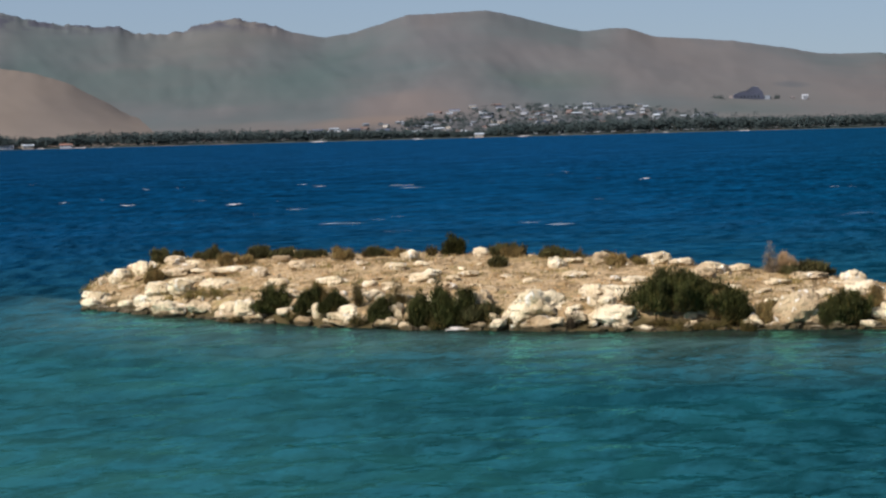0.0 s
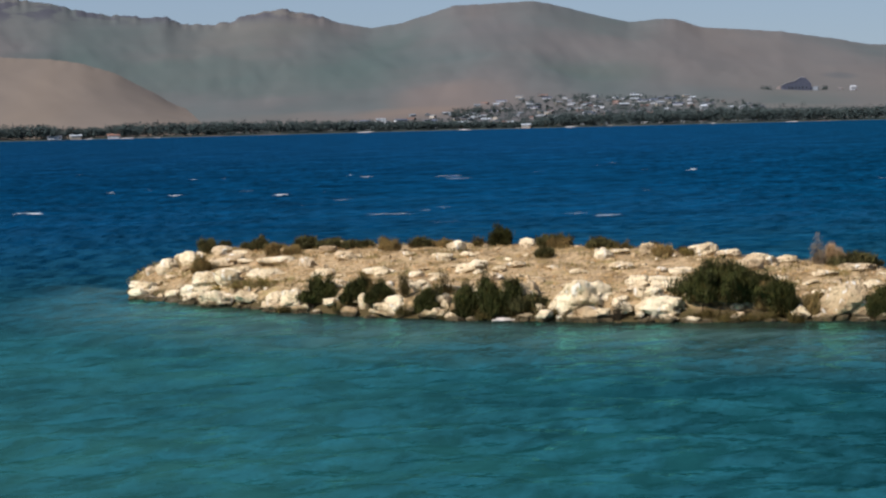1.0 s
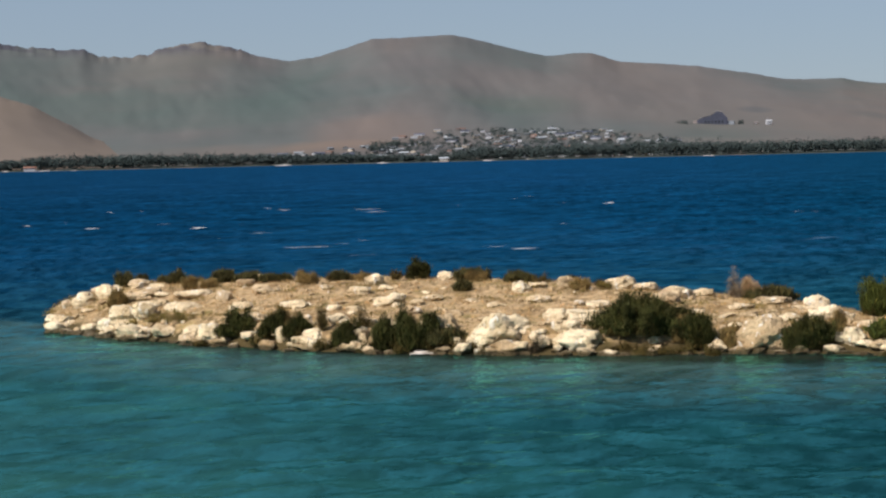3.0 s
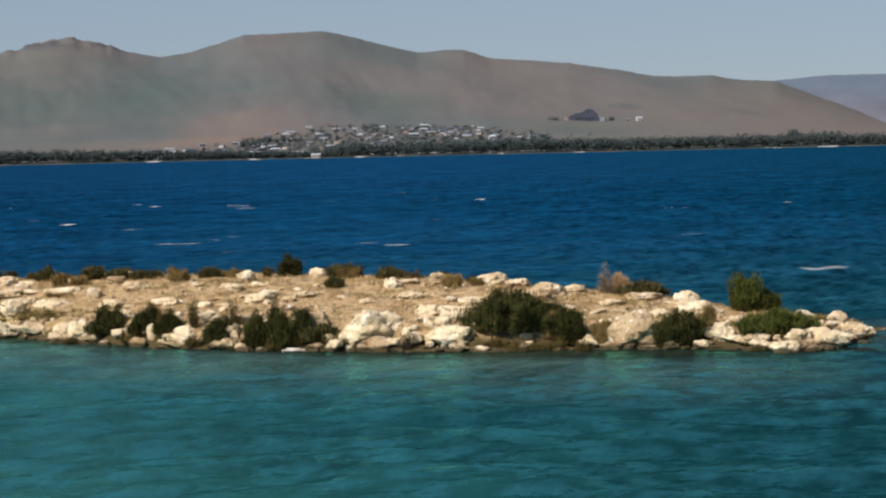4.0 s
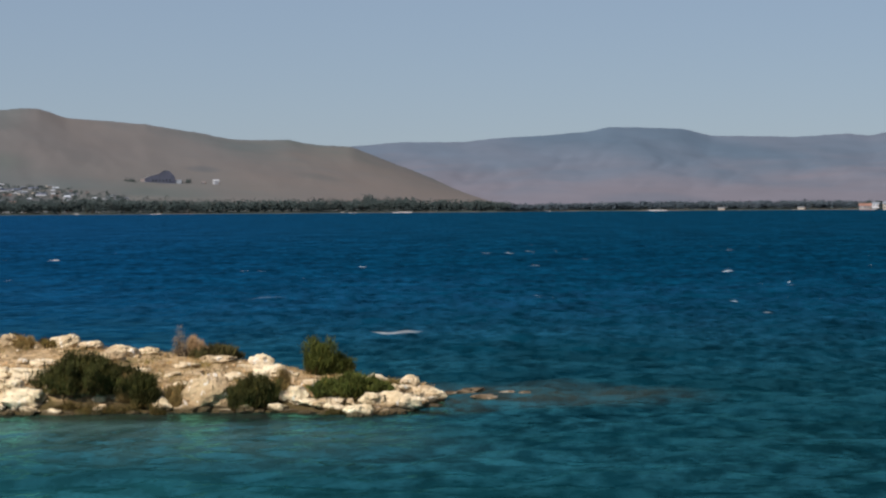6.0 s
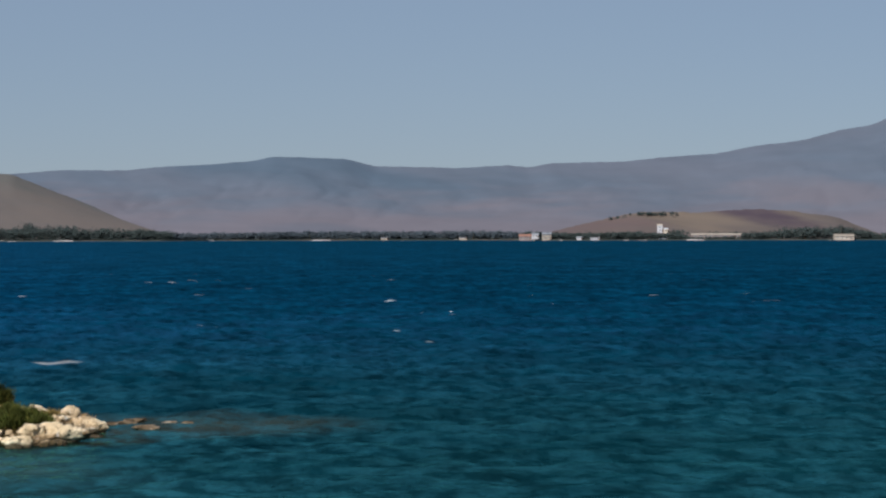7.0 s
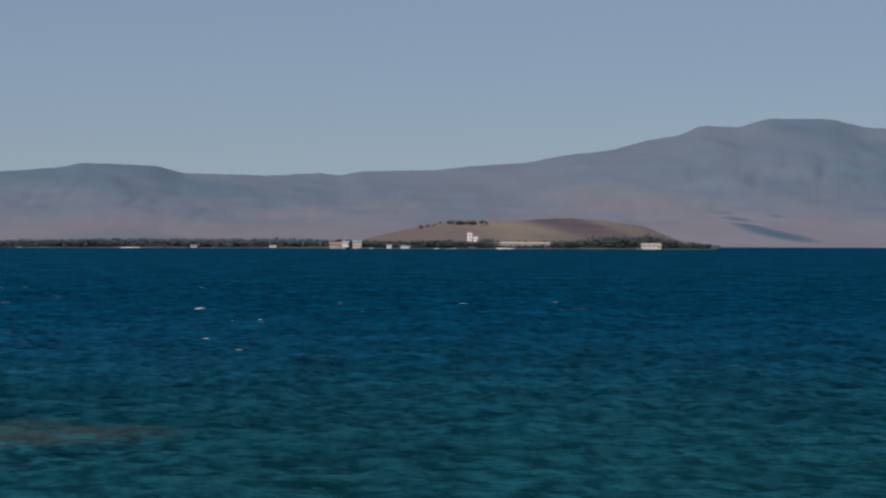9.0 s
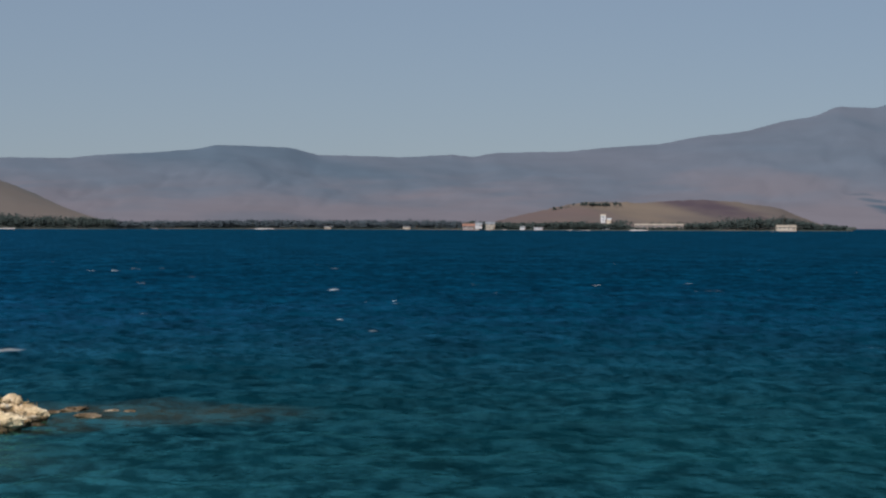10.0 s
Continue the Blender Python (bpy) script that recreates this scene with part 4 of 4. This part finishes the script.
def village_trees():
    q = random.Random(33)
    verts, faces = [], []
    for _ in range(760):
        az = q.choice((q.gauss(3.4, 1.5), q.uniform(-3.6, 6.6)))
        r = SHORE + 45 + q.random() * (60 + 350 * ease((az + 3.6) / 6.0) * (1 - 0.35 * ease((az - 4.5) / 2.5)))
        x, y, _ = polar(az, r, 0)
        z = max(1.5, RANGE_AT(az, max(0.0, (r - SHORE - 25) / (3900 - SHORE - 25)))[2])
        t = q.uniform(3, 6.5)
        crown_faces(verts, faces, Vector((x, y, z + t * 0.5)), (t * 0.75, t * 0.6, t * 0.5), 44, 0.8, q)
    tagged(new("garden_trees", mesh_of("garden_trees", verts, faces, WOOD_GREEN)), "dark garden trees between the village houses", "trees", kind="stuff")


village_trees()


def grove(az, width, r, z, tall, n, seed):
    """A dense clump of far trees on a slope."""
    q = random.Random(seed)
    verts, faces = [], []
    for _ in range(n):
        a = az + q.gauss(0, width / 2.5)
        x, y, _ = polar(a, r + q.gauss(0, 6), 0)
        t = tall * q.uniform(0.6, 1.1)
        crown_faces(verts, faces, Vector((x, y, z + t * 0.45)), (t * 0.5, t * 0.5, t * 0.55), 50, 0.9, q)
    tagged(new("grove", mesh_of("grove", verts, faces, WOOD_GREEN)), "dark clump of trees on the far hillside", "trees", kind="stuff")


grove(27.45, 0.7, 2540, 26, 3.8, 40, 1)
grove(26.5, 0.2, 2535, 20, 6, 8, 2)
grove(31.2, 0.8, 2420, 4, 9, 40, 3)
grove(30.6, 0.5, 2440, 8, 7, 18, 4)
grove(26.2, 0.8, 2390, 3, 6, 22, 5)
grove(27.95, 0.35, 2400, 4, 8, 18, 14)
grove(29.6, 1.3, 2395, 3, 6, 44, 15)
grove(6.75, 0.25, 2930, 34, 9, 14, 6)
grove(7.95, 0.3, 2950, 36, 5, 10, 7)
grove(0.1, 1.3, 2560, 17, 8, 44, 11)
grove(-0.5, 0.5, 2520, 13, 8, 20, 12)
grove(12.4, 0.35, 2420, 8, 11, 26, 8)
grove(13.2, 0.5, 2420, 8, 9, 26, 9)


def tree(height, slim, mat, seed):
    q = random.Random(seed)
    base = new("tree")
    bm = bmesh.new()
    bmesh.ops.create_cone(bm, cap_ends=True, segments=7, radius1=height * 0.028, radius2=height * 0.008, depth=height * 0.8, matrix=pose(0, 0, height * 0.4))
    for k in range(5):
        a = k * 1.3 + q.random()
        m = pose(0, 0, height * (0.3 + 0.08 * k), 0, 0, math.degrees(a)) @ pose(0, 0, 0, 0, 50, 0) @ pose(0, 0, height * 0.12)
        bmesh.ops.create_cone(bm, cap_ends=True, segments=5, radius1=height * 0.01, radius2=height * 0.003, depth=height * 0.24, matrix=m)
    part("trunk", bm, BARK, base)
    v, f = [], []
    crown_faces(v, f, Vector((0, 0, height * 0.58)), (height * slim, height * slim, height * 0.42), 240, 0.55, q)
    crown = new("crown", mesh_of("crown", v, f, mat))
    crown.parent = base
    return base


TREES = [tree(13, 0.14, POPLAR, 1), tree(11, 0.33, WOOD_GREEN, 2), tree(9, 0.36, POPLAR, 3), tree(15, 0.16, WOOD_GREEN, 4)]
for k, proto in enumerate(TREES):
    proto.matrix_world = pose(*polar((-9.9, -6.3, 12.4, 31.85)[k], SHORE + 20, 1.2))
    tagged(proto, ("tall slender poplar on the lake shore", "spreading green tree on the lake shore")[k % 2] if k < 3 else "tall dark tree on the headland shore", "tree", "trees of the far shore")
for k in range(75):
    a = rnd.uniform(-12, 33)
    s = level(a, TREE_TOP) / 12.5 * rnd.uniform(0.75, 1.1)
    copy_thing(TREES[k % 4], pose(*polar(a, shore_edge(a) + rnd.uniform(6, 14), 0.9), 0, 0, rnd.uniform(0, 360)) @ Matrix.Diagonal((s, s, s, 1)))


# ---- far shore: buildings ----
def paint(name, c, rough=0.8):
    return two_scale(name, ((0.3, tuple(v * 0.85 for v in c)), (0.7, tuple(min(0.85, v * 1.1) for v in c))), 0.3, 3.0, rough, 0.2, 0.2, 0.02, vary=0.3)


# Wall and roof colours are dulled and cooled to carry the haze over the lake.
WALLS = [paint("white plaster", (0.36, 0.38, 0.42)), paint("grey tuff stone", (0.13, 0.145, 0.165)), paint("rose tuff stone", (0.17, 0.15, 0.15)), paint("cream plaster", (0.34, 0.31, 0.27))]
ROOFS = [paint("pale sheet metal roof", (0.34, 0.38, 0.43), 0.5), paint("slate grey roof", (0.14, 0.16, 0.19)), paint("rusty red roof", (0.18, 0.1, 0.08)), paint("dark blue metal roof", (0.075, 0.09, 0.14), 0.6)]
PANE = paint("dark window glass", (0.03, 0.04, 0.05), 0.15)
DOOR = paint("brown wooden door", (0.1, 0.06, 0.04))


def box(bm, x0, x1, y0, y1, z0, z1):
    bmesh.ops.create_cube(bm, size=1.0, matrix=Matrix.Translation(((x0 + x1) / 2, (y0 + y1) / 2, (z0 + z1) / 2)) @ Matrix.Diagonal((x1 - x0, y1 - y0, z1 - z0, 1)))


def boxed(x0, x1, y0, y1, z0, z1):
    bm = bmesh.new()
    box(bm, x0, x1, y0, y1, z0, z1)
    return bm


def prism(w, d, z0, peak, over=0.0, thick=0.0, off=0.0):
    """A gable: solid when thick is 0, otherwise two roof slabs."""
    bm = bmesh.new()
    hw, hd = w / 2 + over, d / 2 + over
    drop = over * (peak - z0) / (d / 2)
    rows = [(-hd, z0 - drop), (off, peak), (hd, z0 - drop)]
    low = [bm.verts.new((-hw, y, z)) for y, z in rows], [bm.verts.new((hw, y, z)) for y, z in rows]
    if thick:
        top = [bm.verts.new((-hw, y, z + thick)) for y, z in rows], [bm.verts.new((hw, y, z + thick)) for y, z in rows]
        for i in (0, 1):
            bm.faces.new((top[0][i], top[1][i], top[1][i + 1], top[0][i + 1]))
            bm.faces.new((low[0][i + 1], low[1][i + 1], low[1][i], low[0][i]))
            bm.faces.new((low[0][i], low[0][i + 1], top[0][i + 1], top[0][i]))
            bm.faces.new((low[1][i + 1], low[1][i], top[1][i], top[1][i + 1]))
        for i in (0, 2):
            bm.faces.new((low[0][i], low[1][i], top[1][i], top[0][i]))
    else:
        bm.faces.new(low[0])
        bm.faces.new(low[1][::-1])
        for i in (0, 1):
            bm.faces.new((low[0][i], low[1][i], low[1][i + 1], low[0][i + 1]))
        bm.faces.new((low[0][2], low[1][2], low[1][0], low[0][0]))
    bmesh.ops.recalc_face_normals(bm, faces=bm.faces)
    return bm


def house(w, d, h, rise, wall, roof, windows, name="house", off=0.0, storeys=1):
    base = new(name)
    over = min(0.5, w * 0.04)
    part("wall", boxed(-w / 2, w / 2, -d / 2, d / 2, -1.5, h), wall, base)
    part("gable", prism(w, d, h, h + rise, off=off), wall, base)
    part("roof", prism(w, d, h + 0.03, h + rise + 0.03, over, 0.2, off), roof, base)
    for s in range(storeys):
        for k in range(windows):
            x = -w / 2 + (k + 0.75) * w / (windows + 0.5)
            z = 1.0 + s * 2.9
            win = part("window", boxed(x - 0.7, x + 0.7, -d / 2 - 0.08, -d / 2 + 0.1, z, z + 1.3), WALLS[0], base)
            part("pane", boxed(x - 0.55, x + 0.55, -d / 2 - 0.12, -d / 2, z + 0.15, z + 1.15), PANE, win)
    part("door", boxed(w * 0.38, w * 0.38 + 0.9, -d / 2 - 0.06, -d / 2 + 0.1, 0, 2.1), DOOR, base)
    return base


def slope_height(az, r):
    """Ground height under the village, on the foot of the mountain range."""
    return max(2.0, RANGE_AT(az, max(0.0, (r - SHORE - 25) / (3900 - SHORE - 25)))[2])


VILLAGE = [house(9, 7, 3.2, 2.2, WALLS[0], ROOFS[0], 3), house(11, 8, 3.4, 2.6, WALLS[1], ROOFS[0], 3), house(8, 7, 5.8, 1.8, WALLS[3], ROOFS[1], 2, storeys=2),
           house(10, 7, 3.0, 2.0, WALLS[1], ROOFS[1], 3), house(8, 6, 3.0, 2.2, WALLS[2], ROOFS[2], 2), house(12, 8, 3.4, 2.4, WALLS[0], ROOFS[3], 3), house(8, 7, 3.2, 1.6, WALLS[0], ROOFS[1], 2)]
TINTS = ["white plastered village house with a pale metal roof", "grey stone village house with a pale metal roof", "two storey cream village house with a slate roof", "grey stone village house with a dark roof",
         "rose stone village house with a rusty roof", "white village house with a dark blue roof", "white village house with a slate roof"]
for k in range(240):
    a = rnd.choice((rnd.gauss(3.6, 1.3), rnd.uniform(-3.4, 6.6), rnd.uniform(-3.4, 6.6)))
    if not -3.5 < a < 6.8:
        a = rnd.uniform(1, 5.5)
    reach = 150 + 270 * ease((a + 3.6) / 6.0) * (1 - 0.35 * ease((a - 4.5) / 2.5))
    r = SHORE + 60 + rnd.random() * reach
    m = pose(*polar(a, r, slope_height(a, r) + 0.8), 0, 0, -a + rnd.choice((0, 0, 90, 25, -30))) @ Matrix.Diagonal((rnd.uniform(0.7, 1.15), 0.85, rnd.uniform(0.5, 0.72), 1))
    if k < len(VILLAGE):
        VILLAGE[k].matrix_world = m
        tagged(VILLAGE[k], TINTS[k], "house", "houses of the lakeside village")
    else:
        copy_thing(VILLAGE[k % len(VILLAGE)], m)


def landmark(ob, az, r, z, turn, label, category="building"):
    ob.matrix_world = pose(*polar(az, r, z), 0, 0, -az + turn)
    tagged(ob, label, category)
    return ob


def hall(az, r):
    """The big dark roofed hall on the slope above the village."""
    base = new("hall")
    bm = bmesh.new()
    rows = [(-19, 5.0), (-12, 8.0), (-2, 10.2), (5, 14.8), (11, 14.2), (18, 6.5)]
    for x0, x1 in ((0, 1), (1, 2), (2, 3), (3, 4), (4, 5)):
        (a, za), (b, zb) = rows[x0], rows[x1]
        vs = [bm.verts.new(p) for p in ((a, -9, za), (b, -9, zb), (b, 9, zb), (a, 9, za), (a, -9, za - 0.6), (b, -9, zb - 0.6), (b, 9, zb - 0.6), (a, 9, za - 0.6))]
        for f in ((0, 1, 2, 3), (7, 6, 5, 4), (0, 4, 5, 1), (1, 5, 6, 2), (2, 6, 7, 3), (3, 7, 4, 0)):
            bm.faces.new([vs[i] for i in f])
    part("roof", bm, ROOFS[3], base, "dark blue sheet metal roof")
    bm = bmesh.new()
    lo = [bm.verts.new((x, -8.6, -2)) for x, z in rows], [bm.verts.new((x, -8.6, z - 0.7)) for x, z in rows]
    for i in range(5):
        bm.faces.new((lo[0][i], lo[0][i + 1], lo[1][i + 1], lo[1][i]))
    bmesh.ops.solidify(bm, geom=bm.faces[:], thickness=-0.5)
    part("wall", bm, paint("dark slate wall", (0.088, 0.1, 0.15)), base, "dark slate blue front wall")
    for (a, za), (b, zb) in zip(rows[:4], rows[1:5]):
        bm = bmesh.new()
        vs = [bm.verts.new(p) for p in ((a, -9.25, za - 0.5), (b, -9.25, zb - 0.5), (b, -9.25, zb + 0.25), (a, -9.25, za + 0.25))]
        bm.faces.new(vs)
        bmesh.ops.solidify(bm, geom=bm.faces[:], thickness=0.22)
        part("eaves_trim", bm, WALLS[0], base, "pale eaves trim")
    part("annex", boxed(-24, -19, -6, 6, -2, 4.5), WALLS[2], base, "rose stone annex")
    part("terrace", boxed(17, 26, -7, 4, -2, 3), ROOFS[1], base)
    for k in range(6):
        x = -10 + k * 4.2
        part("window", boxed(x, x + 2, -9.2, -9.0, 1, 3.4), PANE, base)
    return landmark(base, az, r, slope_height(az, r), 0, "large dark blue roofed hall on the hillside")


hall(7.42, 2944)
landmark(house(6.5, 6, 5.2, 1.2, WALLS[0], WALLS[0], 2, storeys=2), 8.75, 2945, slope_height(8.75, 2945) - 1, 20, "two storey bright white house on the hillside", "house")
landmark(house(5.5, 5, 2.8, 1.0, WALLS[2], WALLS[2], 2), 8.45, 2950, slope_height(8.45, 2950) - 1, 0, "small rose stone house beside the white house", "house")
landmark(house(14, 7, 2.6, 0.8, WALLS[0], WALLS[0], 4), -10.35, SHORE + 16, 1.2, 0, "long white lakeside building", "building")
landmark(house(11, 7, 2.6, 1.3, WALLS[3], ROOFS[0], 3), -9.85, SHORE + 18, 1.2, 10, "cream lakeside house with a pale metal roof", "house")
landmark(house(12, 7, 2.4, 1.4, WALLS[0], ROOFS[2], 3), -8.95, SHORE + 14, 1.0, 0, "white lakeside house with a rusty red roof", "house")
landmark(house(9, 6, 2.4, 1.2, WALLS[3], ROOFS[0], 3), 0.95, SHORE + 12, 1.0, 0, "white boathouse at the far waterline", "building")
landmark(house(10, 6, 3.2, 1.6, WALLS[2], ROOFS[2], 3), 15.05, SHORE + 26, 1.0, 0, "rose stone shore house with a red roof", "house")
landmark(house(5, 5, 4.2, 2.2, WALLS[0], WALLS[0], 1), 18.13, SHORE + 150, 1.5, 0, "tiny white shore house", "house")
landmark(house(12, 8, 3.2, 2.0, WALLS[2], ROOFS[2], 3), 24.3, SHORE + 20, 1.0, 0, "stone shore house with a dark red roof", "house")
landmark(house(9, 7, 5.2, 1.6, WALLS[3], ROOFS[1], 3, storeys=2), 24.82, SHORE + 22, 1.0, 0, "pale two storey shore building", "building")
landmark(house(5.2, 4.4, 6.4, 1.0, WALLS[0], WALLS[3], 1, storeys=2), 27.54, SHORE + 70, 8.5, 0, "white square tower on the headland", "tower")
landmark(house(4.5, 4, 3.2, 0.8, WALLS[3], ROOFS[0], 1), 27.68, SHORE + 68, 8.0, 0, "low cream annex beside the headland tower", "house")
landmark(house(48, 7, 3.0, 0.9, WALLS[2], WALLS[3], 9), 28.88, SHORE + 24, 2.6, 0, "long low cream building on the headland shore", "building")
landmark(house(19, 9, 3.0, 2.0, WALLS[3], WALLS[3], 4), 31.9, SHORE + 12, 0.8, 8, "white pier house with a pale roof", "house")
landmark(house(5, 5, 1.9, 0.8, WALLS[0], ROOFS[0], 2), 25.6, SHORE + 12, 0.9, 0, "small white boathouse on the headland shore", "building")
landmark(house(9, 5, 1.5, 0.6, WALLS[0], WALLS[0], 3), 25.98, SHORE + 10, 0.8, 5, "low white shed at the headland waterline", "building")
landmark(house(7, 6, 3.0, 1.4, WALLS[0], ROOFS[1], 2), 24.55, SHORE + 30, 3.0, -10, "white shore house with a slate roof", "house")
landmark(house(7, 5, 1.4, 0.5, WALLS[3], ROOFS[1], 2), 20.9, SHORE + 130, 1.2, 0, "low white house by the far bay", "house")
landmark(house(8, 5, 1.4, 0.5, WALLS[3], ROOFS[1], 2), 22.8, SHORE + 130, 1.2, 0, "low cream house by the far bay", "house")
landmark(house(8, 5, 2.0, 0.8, WALLS[0], WALLS[0], 2), 27.62, SHORE + 14, 0.9, 0, "low white wall house under the headland tower", "house")
